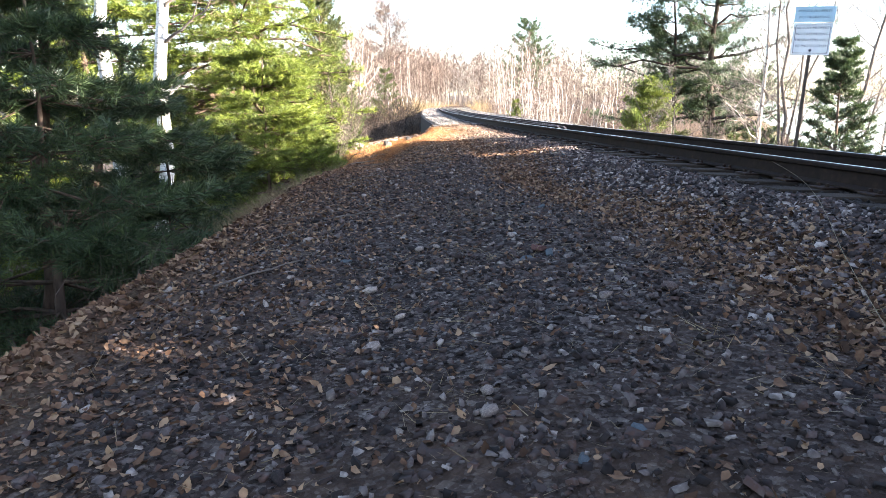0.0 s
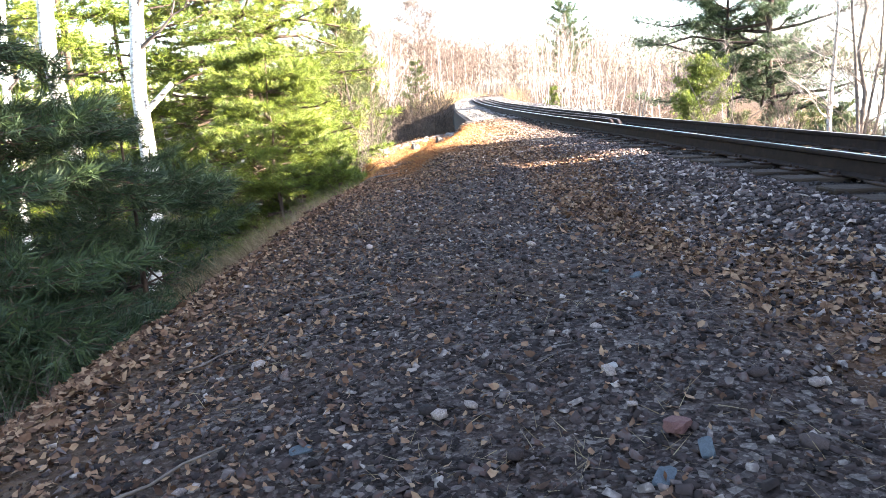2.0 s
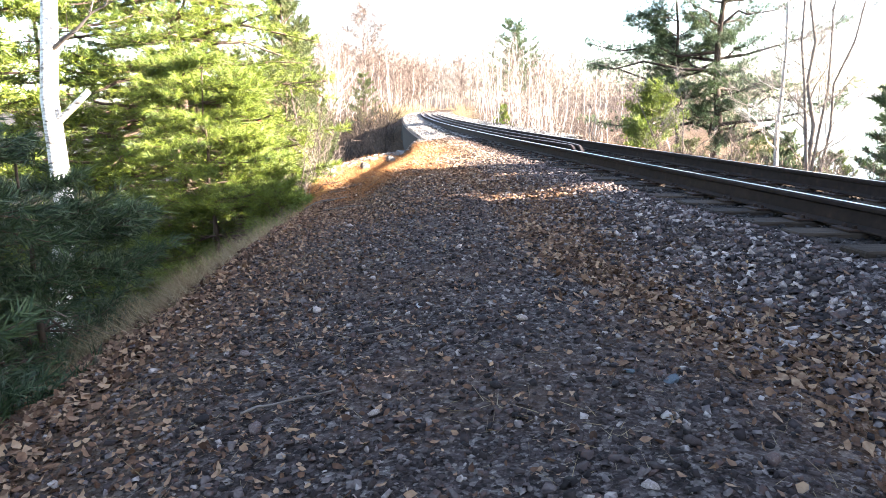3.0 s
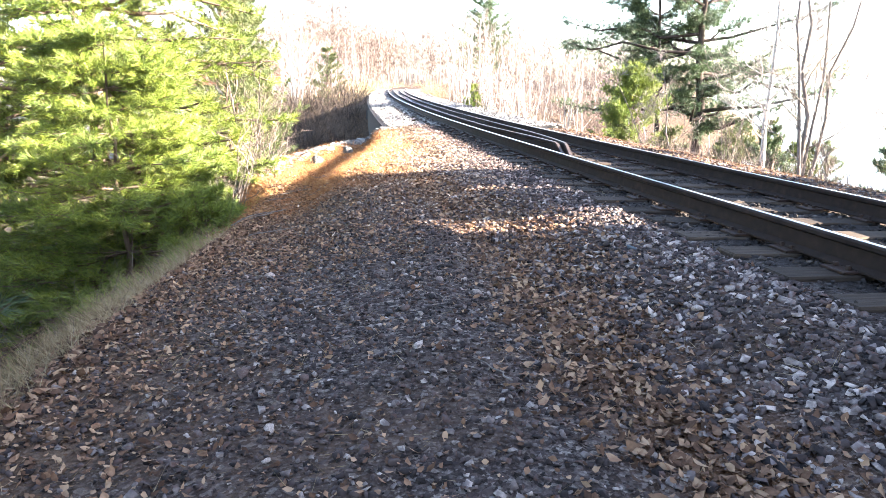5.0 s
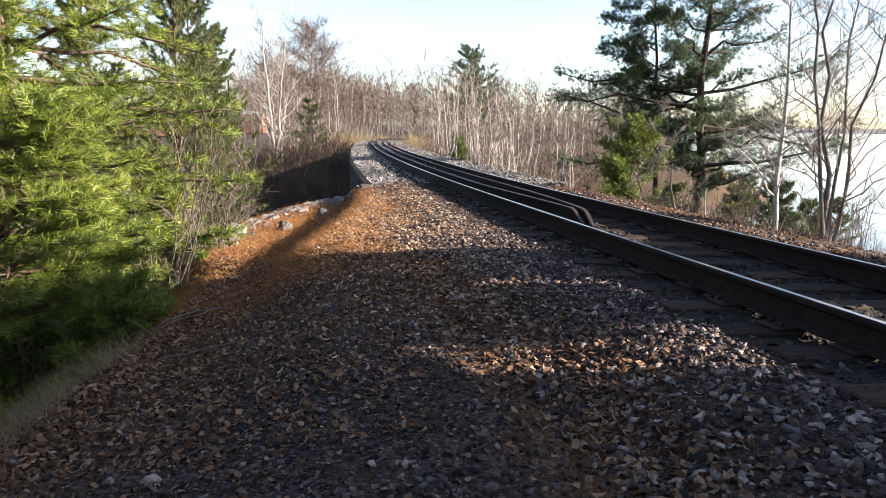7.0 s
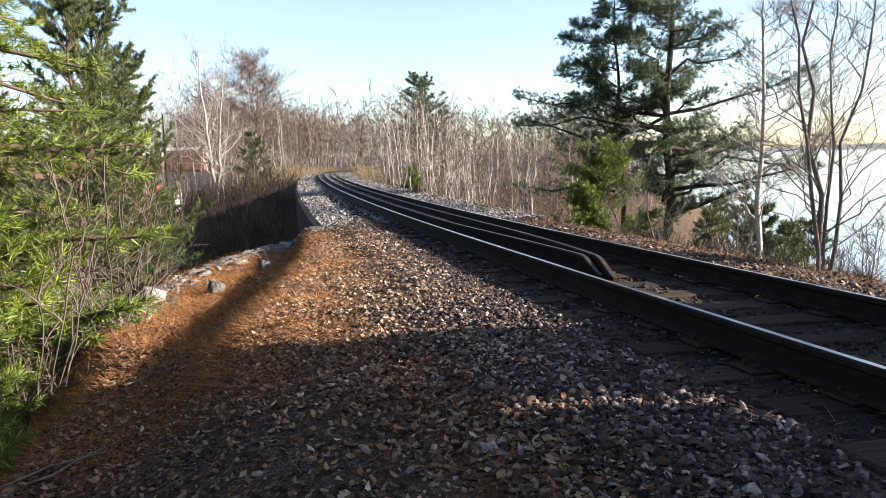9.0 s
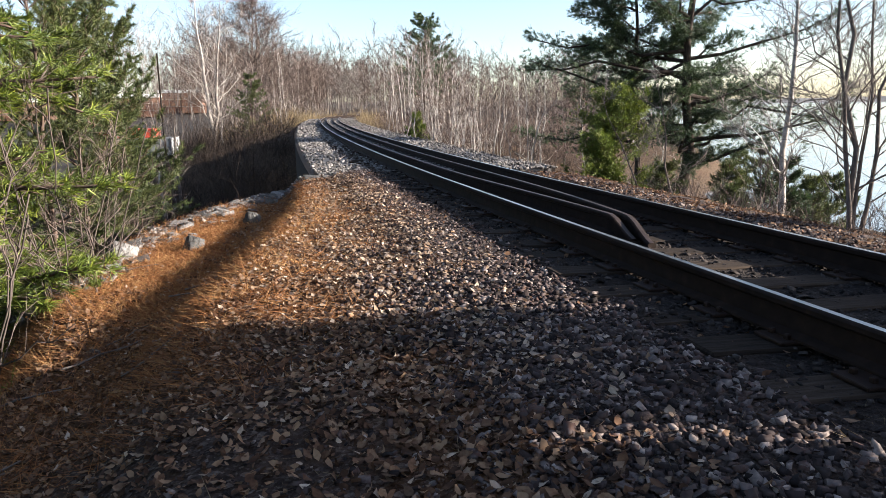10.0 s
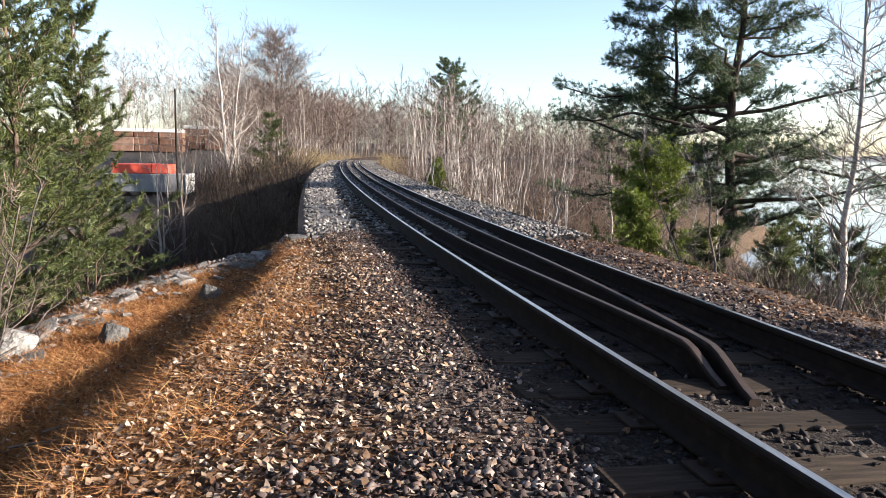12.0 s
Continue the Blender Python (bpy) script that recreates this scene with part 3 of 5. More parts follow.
def bare_tree(name, at, height, radius, spread, limbs, twigs, bark, twigmat, label, seed, lean=(0, 0), clear=0.3, rise=0.8, stems=1, fork=0.5, twig_w=0.006, group=""):
    """A leafless tree: tapering trunk, limbs that divide, and a haze of twigs."""
    rng = random.Random(seed)
    np.random.seed(seed)
    root = thing(name, at, label, "tree", group)
    trunk, branch = Soup(), Soup()
    seg_a, seg_b = [], []
    for s in range(stems):
        a = rng.uniform(0, 6.28)
        off = fork * (s > 0 or stems > 1)
        top = Vector((lean[0] + off * math.cos(a) * height * 0.22, lean[1] + off * math.sin(a) * height * 0.22, height * rng.uniform(0.85, 1.0) if s else height))
        path = bend((0.05 * math.cos(a) * off, 0.05 * math.sin(a) * off, -0.35), top, 9, height * 0.008, rng)
        r0 = radius * (1 if s == 0 else rng.uniform(0.6, 0.9))
        trunk.tube(path, [max(0.006, r0 * (1.15 if i == 0 else 1) * (1 - i / 8.6)**0.85) for i in range(9)], 8)
        for k in range(max(3, limbs // stems)):
            t = clear + (1 - clear) * (k + rng.random()) / max(3, limbs // stems)
            i = min(7, int(t * 8))
            p = path[i].lerp(path[i + 1], t * 8 - i)
            az = rng.uniform(0, 6.28)
            ln = spread * (1 - 0.65 * t) * rng.uniform(0.6, 1.15) + 0.15
            d = Vector((math.cos(az), math.sin(az), rise * rng.uniform(0.5, 1.3)))
            q = p + d.normalized() * ln
            limb = bend(p, q, 5, ln * 0.05, rng)
            rr = max(0.005, r0 * 0.32 * (1 - t * 0.75))
            branch.tube(limb, [rr * (1 - j / 4.6) + 0.002 for j in range(5)], 5)
            for j in range(4):
                seg_a.append(limb[j]), seg_b.append(limb[j + 1])
            for m in range(rng.randint(2, 4)):
                jj = rng.uniform(0.25, 0.95) * 4
                b0 = limb[int(jj)].lerp(limb[min(4, int(jj) + 1)], jj % 1)
                dd = (d.normalized() + Vector((rng.gauss(0, .6), rng.gauss(0, .6), rng.gauss(0.25, .4)))).normalized()
                sub = bend(b0, b0 + dd * ln * rng.uniform(0.3, 0.6), 4, ln * 0.03, rng)
                branch.tube(sub, [rr * 0.45 * (1 - j / 3.6) + 0.0015 for j in range(4)], 3)
                for j in range(3):
                    seg_a.append(sub[j]), seg_b.append(sub[j + 1])
    child(new("trunk", trunk.mesh("trunk", bark)), root)
    tagged(child(new("branchwork", branch.mesh("branchwork", bark if bark is not BIRCH else GREYBARK)), root), kind="stuff")
    A, B = np.array([tuple(v) for v in seg_a]), np.array([tuple(v) for v in seg_b])
    i = np.random.randint(0, len(A), twigs)
    st = A[i] + (B[i] - A[i]) * np.random.rand(twigs, 1)
    dirs = (B[i] - A[i]) / (np.linalg.norm(B[i] - A[i], axis=1, keepdims=True) + 1e-6) + np.random.normal(size=(twigs, 3)) * 0.75 + np.array([0, 0, 0.35])
    dirs /= np.linalg.norm(dirs, axis=1, keepdims=True)
    ln = spread * np.random.uniform(0.12, 0.34, (twigs, 1))
    tagged(child(new("crown", slivers("crown", st, st + dirs * ln, np.full(twigs, twig_w), twigmat)), root), kind="stuff")
    return root


def pine(name, at, height, crown, label, seed, mat, clear=0.05, levels=16, per=5, shoots=9, tufts=5, needles=14, needle=0.09, needle_w=0.004, up=0.12, radius=None, lean=(0, 0), reach=None, bark=None, bias=None, wild=0.012, taper=0.85, inner=0.22, vary=(0.7, 1.08), fan=1.0, puff=0.0):
    """A pine: trunk, whorled limbs with side shoots, and tufts of needles. reach: a longer limb (height fraction, azimuth, length)."""
    rng = random.Random(seed)
    np.random.seed(seed)
    root = thing(name, at, label, "pine tree")
    trunk, limbs = Soup(), Soup()
    radius = radius or height * 0.014 + 0.02
    path = bend((0, 0, -0.4), (lean[0], lean[1], height), 9, height * 0.005, rng)
    trunk.tube(path, [max(0.012, radius * (1.2 if i == 0 else 1) * (1 - i / 8.4)) for i in range(9)], 10)
    P, D = [], []
    todo = []
    for lv in range(levels):
        t = clear + (1 - clear) * (lv + 0.5 * rng.random()) / levels
        for k in range(per):
            az = rng.uniform(0, 6.28)
            ln = crown * (1 - t**1.3 * taper) * rng.uniform(*vary)
            if bias:
                ln *= 1 + bias[1] * math.cos(az - bias[0])
            todo.append((t, az, ln))
    for r in reach or ():
        todo.append(r)
    for t, az, ln in todo:
        i = min(7, int(t * 8))
        p = path[i].lerp(path[i + 1], t * 8 - i)
        steep = up + 0.9 * t * up * 3 + rng.gauss(0, 0.1 + 3 * max(0, wild - 0.03))
        d = Vector((math.cos(az), math.sin(az), steep)).normalized()
        limb = [p + d * ln * q + Vector((0, 0, ln * 0.10 * (q * q - 0.6 * q))) + Vector((rng.gauss(0, 1), rng.gauss(0, 1), rng.gauss(0, 1))) * ln * wild * min(1, q * 4) for q in (0, .25, .5, .75, 1)]
        rr = max(0.006, radius * 0.3 * (1 - 0.7 * t)) * min(1.6, 0.5 + ln / 3)
        limbs.tube(limb, [rr * (1 - j / 4.8) + 0.0025 for j in range(5)], 5)
        ns = max(4, int(shoots * (0.5 + ln / crown * 0.7)))
        side = Vector((-d.y, d.x, 0)).normalized()
        for s in range(ns):
            q = inner + (1 - inner) * (s + rng.random()) / ns
            jj = q * 4
            b0 = limb[min(3, int(jj))].lerp(limb[min(4, int(jj) + 1)], jj - min(3, int(jj)))
            sgn = -1 if s % 2 else 1
            dd = (d * 0.75 + side * sgn * rng.uniform(0.35, 1.0) + Vector((0, 0, rng.gauss(0.12, 0.22 + 5 * max(0, wild - 0.03))))).normalized()
            sl = (0.12 + 0.24 * ln * (1.15 - q)) * rng.uniform(0.7, 1.2) * fan
            e = b0 + dd * sl
            limbs.tube([b0, b0.lerp(e, 0.5) + Vector((0, 0, -0.01)), e], [0.006, 0.004, 0.002], 3)
            for m in range(tufts):
                w = (m + 0.6 + 0.4 * rng.random()) / tufts
                P.append(tuple(b0.lerp(e, w) + Vector((rng.gauss(0, 1), rng.gauss(0, 1), rng.gauss(0, 1))) * puff))
                v = (dd + Vector((rng.gauss(0, .4), rng.gauss(0, .4), rng.gauss(0.15, .35)))).normalized()
                D.append(tuple(v))
        P.append(tuple(limb[4]))
        D.append(tuple(d))
    child(new("trunk", trunk.mesh("trunk", bark or PINEBARK)), root)
    tagged(child(new("branchwork", limbs.mesh("branchwork", bark or PINEBARK)), root), kind="stuff")
    P, D = np.repeat(np.array(P), needles, axis=0), np.repeat(np.array(D), needles, axis=0)
    n = len(P)
    d = D + np.random.normal(size=(n, 3)) * 0.55
    d /= np.linalg.norm(d, axis=1, keepdims=True)
    st = P + np.random.normal(size=(n, 3)) * needle * 0.12
    tagged(child(new("crown", slivers("crown", st, st + d * needle * np.random.uniform(0.7, 1.25, (n, 1)), np.full(n, needle_w), mat)), root), kind="stuff")
    return root


def ground_at(x, y, dz=0.0):
    return (x, y, float(land(np.array([x]), np.array([y]))[0]) + dz)


# left bank
pine("white_pine", ground_at(-4.75, 16.35), 11.0, 3.3, "sunlit yellow-green white pine with boughs down to the bank", 11, NEEDLES, 0.03, 31, 10, 14, 6, 16, 0.125, 0.0055, -0.06, 0.15, bias=(-1.2, 0.12), wild=0.025, fan=1.35, puff=0.02, inner=0.1)
pine("white_pine", ground_at(-3.5, 13.6), 3.4, 1.75, "bushy sunlit young white pine on the slope", 26, NEEDLES, 0.03, 13, 10, 13, 6, 15, 0.105, 0.0042, 0.0, 0.045, taper=0.6, fan=1.3, puff=0.012)
pine("white_pine", ground_at(-3.75, 6.4), 3.4, 2.3, "white pine with low feathery boughs, green darkened as shade", 12, NEEDLES_DARK, 0.04, 15, 7, 16, 6, 12, 0.13, 0.0055, -0.04, 0.06, taper=0.8, wild=0.035, bias=(0.9, 0.25), fan=1.35, puff=0.012)
pine("white_pine", ground_at(-3.45, 8.5), 2.1, 1.6, "low white pine under the birches, needles darkened as shade", 27, NEEDLES_DARK, 0.04, 10, 7, 13, 6, 11, 0.12, 0.005, 0.0, 0.045, taper=0.75, wild=0.035, fan=1.35, puff=0.012)
pine("white_pine", ground_at(-7.2, 14.2), 10.0, 2.8, "tall green white pine among the birches", 13, NEEDLES, 0.1, 16, 6, 12, 6, 10, 0.17, 0.01, 0.0, 0.13, fan=1.4, puff=0.06)
pine("white_pine", ground_at(-7.5, 6.5), 9.0, 2.7, "tall white pine filling the bank's woods, darkened as shade", 17, NEEDLES_DARK, 0.06, 13, 6, 10, 5, 9, 0.18, 0.014, 0.0, 0.12, fan=1.3, puff=0.06)
pine("white_pine", ground_at(-8.4, 18.5), 9.5, 2.8, "tall green white pine behind a sunlit one", 18, NEEDLES, 0.06, 13, 6, 10, 5, 9, 0.18, 0.014, 0.0, 0.12, fan=1.3, puff=0.06)
pine("young_pine", ground_at(-3.55, 20.9), 5.6, 1.9, "young pine with upswept leaders at the ravine", 14, NEEDLES_OLIVE, 0.06, 13, 6, 10, 8, 13, 0.085, 0.006, 0.45, 0.06, taper=0.7, wild=0.05, vary=(0.5, 1.15), fan=1.15)
pine("young_pine", ground_at(-3.65, 23.2), 5.4, 2.0, "young pine with upswept leaders at the ravine", 15, NEEDLES_OLIVE, 0.06, 12, 6, 10, 8, 13, 0.085, 0.006, 0.5, 0.045, taper=0.7, wild=0.05, vary=(0.5, 1.15), fan=1.15)
pine("young_pine", ground_at(-5.0, 19.8), 7.2, 1.9, "young pine with upswept leaders at the ravine", 16, NEEDLES_OLIVE, 0.08, 14, 6, 10, 8, 13, 0.085, 0.006, 0.45, 0.06, wild=0.05, vary=(0.5, 1.15), fan=1.15)
pine("young_pine", ground_at(-3.25, 18.8), 4.9, 1.4, "slim olive young pine on the bank", 29, NEEDLES_OLIVE, 0.04, 12, 6, 9, 8, 12, 0.085, 0.005, 0.45, 0.04, taper=0.6, wild=0.05, vary=(0.5, 1.15), fan=1.15)
pine("pine_seedling", ground_at(-2.3, 13.0), 0.6, 0.7, "low green pine seedling on the rim of the bank", 20, NEEDLES, 0.1, 5, 6, 9, 5, 10, 0.1, 0.005, 0.3, 0.02)
pine("pine_seedling", ground_at(-1.95, 16.0), 0.22, 0.18, "tiny green pine seedling in straw grass", 25, NEEDLES, 0.1, 3, 4, 4, 3, 10, 0.04, 0.002, 0.5, 0.004, fan=0.3)
forked = bare_tree("paper_birch", ground_at(-4.66, 11.0), 9.5, 0.14, 1.5, 14, 350, BIRCH, TWIGS, "white paper birch with a broken pale limb", 21, (0.75, 0.2), 0.42)
snapped = Soup()
snapped.tube([(0.22, 0.05, 3.05), (0.45, 0.0, 3.22), (0.72, -0.08, 3.42)], [0.045, 0.04, 0.034], 7)
tagged(child(new("broken_limb", snapped.mesh("broken_limb", BIRCH)), forked), "snapped pale limb stub")
bare_tree("paper_birch", ground_at(-4.2, 8.95), 9.5, 0.115, 1.5, 14, 350, BIRCH, TWIGS, "white paper birch standing among pine boughs", 22, (-0.35, 0.2), 0.45)
# pine bark darkens this birch in place of the deep shade on it
bare_tree("paper_birch", ground_at(-4.35, 6.9), 8.5, 0.075, 1.4, 12, 300, PINEBARK, TWIGS, "leaning birch, bark darkened as deep shade", 23, (0.9, 0.3), 0.45)
bare_tree("paper_birch", ground_at(-7.2, 12.0), 9.0, 0.11, 1.5, 12, 300, BIRCH, TWIGS, "white paper birch behind the pines", 24, (0.2, 0.4), 0.4)
for k, (x, y, h) in enumerate(((-2.35, 16.4, 1.9), (-2.35, 17.3, 1.5), (-2.5, 14.7, 1.5))):
    bare_tree("bare_shrub", ground_at(x, y), h, 0.008, 0.75, 24, 420, SHRUBBARK, TWIGS, "leafless grey shrub with tangled thin stems", 30 + k, (0.25, -0.2), 0.1, 0.9, 6, 1.3, 0.003)

# two unseen pines added beside and behind the start to shade the bank
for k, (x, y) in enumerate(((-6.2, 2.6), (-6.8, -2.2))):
    pine("white_pine", ground_at(x, y), 11.0, 3.2, "tall white pine filling the bank's woods, darkened as shade", 28 + k, NEEDLES_DARK, 0.1, 14, 6, 8, 5, 7, 0.2, 0.022, 0.0, 0.14, fan=1.3, puff=0.05)

for k, (x, y, h) in enumerate(((-10.6, 12.6, 9.0), (-9.6, 9.4, 8.0), (-11.2, 16.8, 9.5), (-12.5, 20.5, 9.0))):
    pine("white_pine", ground_at(x, y), h, 3.0, "sunlit white pine farther back in the woods", 130 + k, NEEDLES, 0.06, 13, 6, 9, 5, 8, 0.2, 0.017, 0.0, 0.12, fan=1.3, puff=0.06)

# lake side
pine("red_pine", ground_at(12.1, 31.6), 14.5, 3.3, "tall dark pine with open spreading limbs above the lake", 41, NEEDLES_DARK, 0.2, 17, 5, 17, 8, 12, 0.17, 0.008, 0.1, 0.22, bark=DARKBARK, wild=0.05, inner=0.25, vary=(0.35, 1.2), reach=((0.42, 3.0, 5.4), (0.29, 2.3, 6.6), (0.36, 2.35, 6.0), (0.47, 2.8, 4.8), (0.33, -0.4, 4.8), (0.37, 0.3, 4.6), (0.45, -0.2, 4.9), (0.27, -0.7, 4.4)), taper=0.5, fan=1.25, puff=0.1)
pine("red_pine", ground_at(11.0, 32.6), 12.5, 2.3, "slender dark pine beside a taller one", 42, NEEDLES_DARK, 0.34, 13, 5, 15, 8, 14, 0.17, 0.008, 0.1, 0.13, bark=DARKBARK, wild=0.05, inner=0.35, vary=(0.35, 1.2), lean=(-0.5, 0.2), taper=0.35, fan=1.25, puff=0.1)
pine("young_pine", ground_at(8.9, 30.0), 5.0, 1.9, "young olive pine in tangled brush beside the track", 43, NEEDLES, 0.03, 15, 7, 11, 7, 11, 0.13, 0.009, 0.3, 0.06, wild=0.05, vary=(0.4, 1.2), taper=0.5, fan=1.3, puff=0.08)
pine("young_pine", ground_at(9.7, 28.2), 3.2, 1.5, "low olive pine in tangled brush beside the track", 44, NEEDLES_OLIVE, 0.03, 9, 6, 9, 5, 9, 0.17, 0.011, 0.3, 0.06)
pine("young_pine", ground_at(12.6, 27.0), 3.2, 1.6, "low dark pine on the lake bank", 45, NEEDLES_DARK, 0.03, 9, 6, 9, 5, 9, 0.17, 0.011, 0.3, 0.06)
for k, (x, y, h) in enumerate(((10.8, 26.6, 2.6), (12.3, 29.2, 3.0), (14.2, 27.8, 2.6), (14.0, 31.5, 3.2), (16.0, 33.0, 3.0), (15.8, 29.0, 2.4))):
    pine("young_pine", ground_at(x, y), h, 1.4, "low olive pine on the brushy lake bank", 120 + k, NEEDLES_OLIVE, 0.03, 9, 6, 8, 5, 6, 0.16, 0.011, 0.3, 0.05)
pine("cedar", ground_at(8.7, 15.3), 3.1, 1.05, "dense dark cedar on the lake bank", 47, NEEDLES_DARK, 0.02, 13, 7, 9, 5, 7, 0.12, 0.01, 0.25, 0.05)
bare_tree("grey_birch", ground_at(11.2, 22.6), 9.5, 0.075, 3.4, 80, 4600, GREYBARK, TWIGS_PALE, "leafless grey birch with many arching limbs over the lake", 51, (0.9, 0.4), 0.12, 1.0, 4, 0.9, 0.0045)
bare_tree("grey_birch", ground_at(11.8, 26.1), 10.0, 0.11, 2.5, 40, 2400, PALEBARK, TWIGS_PALE, "leafless pale birch with a straight trunk", 52, (0.3, 0.2), 0.3, 0.7, 1, 0.5, 0.006)
bare_tree("grey_birch", ground_at(10.4, 18.4), 7.5, 0.065, 2.8, 48, 2400, GREYBARK, TWIGS_PALE, "leafless grey birch leaning towards the lake", 53, (2.6, 0.6), 0.15, 0.9, 2, 0.8, 0.005)
bare_tree("grey_birch", ground_at(13.2, 21.0), 8.5, 0.07, 2.8, 48, 2400, PALEBARK, TWIGS_PALE, "leafless pale birch on the lake bank", 54, (1.2, 0.2), 0.2, 0.9, 2, 0.7, 0.006)
bare_tree("grey_birch", ground_at(9.3, 26.2), 5.5, 0.05, 2.0, 20, 800, GREYBARK, TWIGS_PALE, "thin leafless birch arching in the brush", 55, (-1.4, 0.4), 0.2, 0.8, 2, 0.9, 0.005)
for k, (x, y, h) in enumerate(((8.6, 22.0, 1.5), (9.5, 24.0, 1.8), (7.6, 25.5, 1.4), (10.2, 20.2, 1.4), (11.0, 25.2, 2.2), (9.0, 27.3, 2.0), (7.4, 28.5, 1.6), (12.5, 23.5, 1.8))):
    bare_tree("bare_shrub", ground_at(x, y), h, 0.013, 0.8, 22, 420, GREYBARK, TWIGS, "leafless brown shrub on the lake bank", 60 + k, (0.1, 0), 0.1, 1.2, 6, 0.9, 0.004)
# unseen evergreens added to shade the near bank; their gaps shape its sunlit patch
for k, (x, y, h, r, clear) in enumerate(((8.3, 10.6, 3.9, 0.85, 0.02), (8.4, 11.9, 2.8, 0.4, 0.02), (8.3, 9.2, 4.35, 0.95, 0.69), (8.2, 7.4, 3.7, 0.75, 0.02), (8.35, 8.05, 4.5, 0.6, 0.77), (8.4, 1.7, 5.0, 1.3, 0.02), (8.2, 7.0, 3.9, 0.9, 0.02), (8.3, 6.2, 4.2, 1.0, 0.02), (8.3, 5.2, 5.0, 1.3, 0.02),
                                         (8.6, 4.3, 6.0, 1.6, 0.02), (8.8, 2.6, 7.0, 1.9, 0.02), (8.7, 0.3, 7.0, 1.9, 0.02), (8.7, -2.4, 7.0, 1.9, 0.02), (9.4, 3.6, 8.0, 2.4, 0.02), (9.0, 1.4, 8.5, 2.5, 0.02), (9.4, -1.2, 9.0, 2.6, 0.02), (9.2, -3.8, 9.0, 2.6, 0.02), (10.5, -6.5, 10.0, 2.8, 0.02))):
    pine("cedar", ground_at(x, y), h, r, "unseen dark cedar added to shade the bank and track", 70 + k, NEEDLES_DARK, clear, 12, 7, 7, 4, 4, 0.3, 0.075, 0.2, 0.1, taper=0.25 if h < 5.1 else 0.7)

# birch stand and far woods
pine("far_pine", ground_at(7.0, 58.0), 7.9, 3.6, "lone green pine above a birch stand", 81, NEEDLES_DARK, 0.35, 12, 6, 9, 5, 7, 0.2, 0.018, 0.2, 0.14, taper=0.75, wild=0.04)
pine("far_pine", ground_at(5.0, 47.5), 1.9, 1.2, "small green pine at the track edge", 82, NEEDLES, 0.03, 9, 5, 7, 5, 10, 0.14, 0.012, 0.3, 0.05)
pine("far_pine", ground_at(24.0, 72.0), 8.5, 3.2, "distant dark pine above bare woods", 83, NEEDLES_DARK, 0.1, 12, 6, 8, 5, 7, 0.24, 0.02, 0.15, 0.15)
pine("far_pine", ground_at(-5.0, 60.0), 4.2, 2.2, "low olive pine beyond the ravine", 84, NEEDLES_OLIVE, 0.03, 10, 5, 8, 5, 10, 0.16, 0.012, 0.25, 0.06)


def birch_stand():
    rng = random.Random(9)
    kinds = []
    for k in range(5):
        kinds.append(bare_tree("slender_birch", (300 + 5 * k, -300, 0), rng.uniform(4.4, 6.4), 0.045, 0.9, 16, 420, PALEBARK, TWIGS, "slender pale birch without leaves in a dense stand", 90 + k, (rng.uniform(-.5, .5), rng.uniform(-.4, .4)), 0.25, 1.2, 1 + k % 2, 0.6, 0.007, "birches beside the track"))
    spots = []
    for k in range(64):
        y = rng.uniform(34, 62)
        edge = float(spline(y)) + 2.8
        x = edge + abs(rng.gauss(0, 1)) * 5.5 + 0.4
        if k < 12:
            x, y = rng.uniform(4.6, 6.4), rng.uniform(36, 41)
        spots.append((x, y))
    for k in range(16):
        y = rng.uniform(54, 76)
        spots.append((float(spline(y)) - rng.uniform(3.2, 9.5), y))
    for k, (x, y) in enumerate(spots):
        m = pose(*ground_at(x, y), rng.gauss(0, 4), rng.gauss(0, 4), rng.uniform(0, 360))
        if k < 5:
            kinds[k].matrix_basis = m
        else:
            copy_thing(kinds[k % 5], m)


birch_stand()
bare_tree("white_birch", ground_at(-6.8, 54.5), 9.0, 0.15, 3.0, 48, 2200, PALEBARK, TWIGS_PALE, "bright white leafless birch beyond the ravine", 101, (0.2, 0), 0.18, 1.0, 2, 0.4, 0.009)
bare_tree("maple", ground_at(-6.0, 74.0), 11.5, 0.2, 5.2, 84, 9000, GREYBARK, TWIGS, "tall leafless maple with a rounded reddish crown", 102, (0.1, 0), 0.3, 0.6, 2, 0.3, 0.009)
bare_tree("maple", ground_at(-8.5, 66.0), 8.5, 0.12, 3.4, 48, 3200, GREYBARK, TWIGS, "leafless maple beside the yard", 103, (0.1, 0), 0.3, 0.6, 1, 0.3, 0.01)
bare_tree("dead_snag", ground_at(-6.4, 41.0), 5.0, 0.09, 0.9, 8, 40, GREYBARK, TWIGS, "bare grey snag at the edge of the yard", 104, (0.1, 0), 0.4)
bare_tree("young_tree", ground_at(-5.9, 36.0), 5.2, 0.06, 1.2, 18, 350, PALEBARK, TWIGS_PALE, "pale leafless sapling in the ravine", 105, (-0.6, 0), 0.2, 1.1, 2, 0.7, 0.006)
bare_tree("young_tree", ground_at(-7.6, 44.0), 5.4, 0.06, 1.2, 18, 350, GREYBARK, TWIGS, "grey leafless sapling at the yard's edge", 106, (0.3, 0), 0.2, 1.1, 2, 0.7, 0.006)


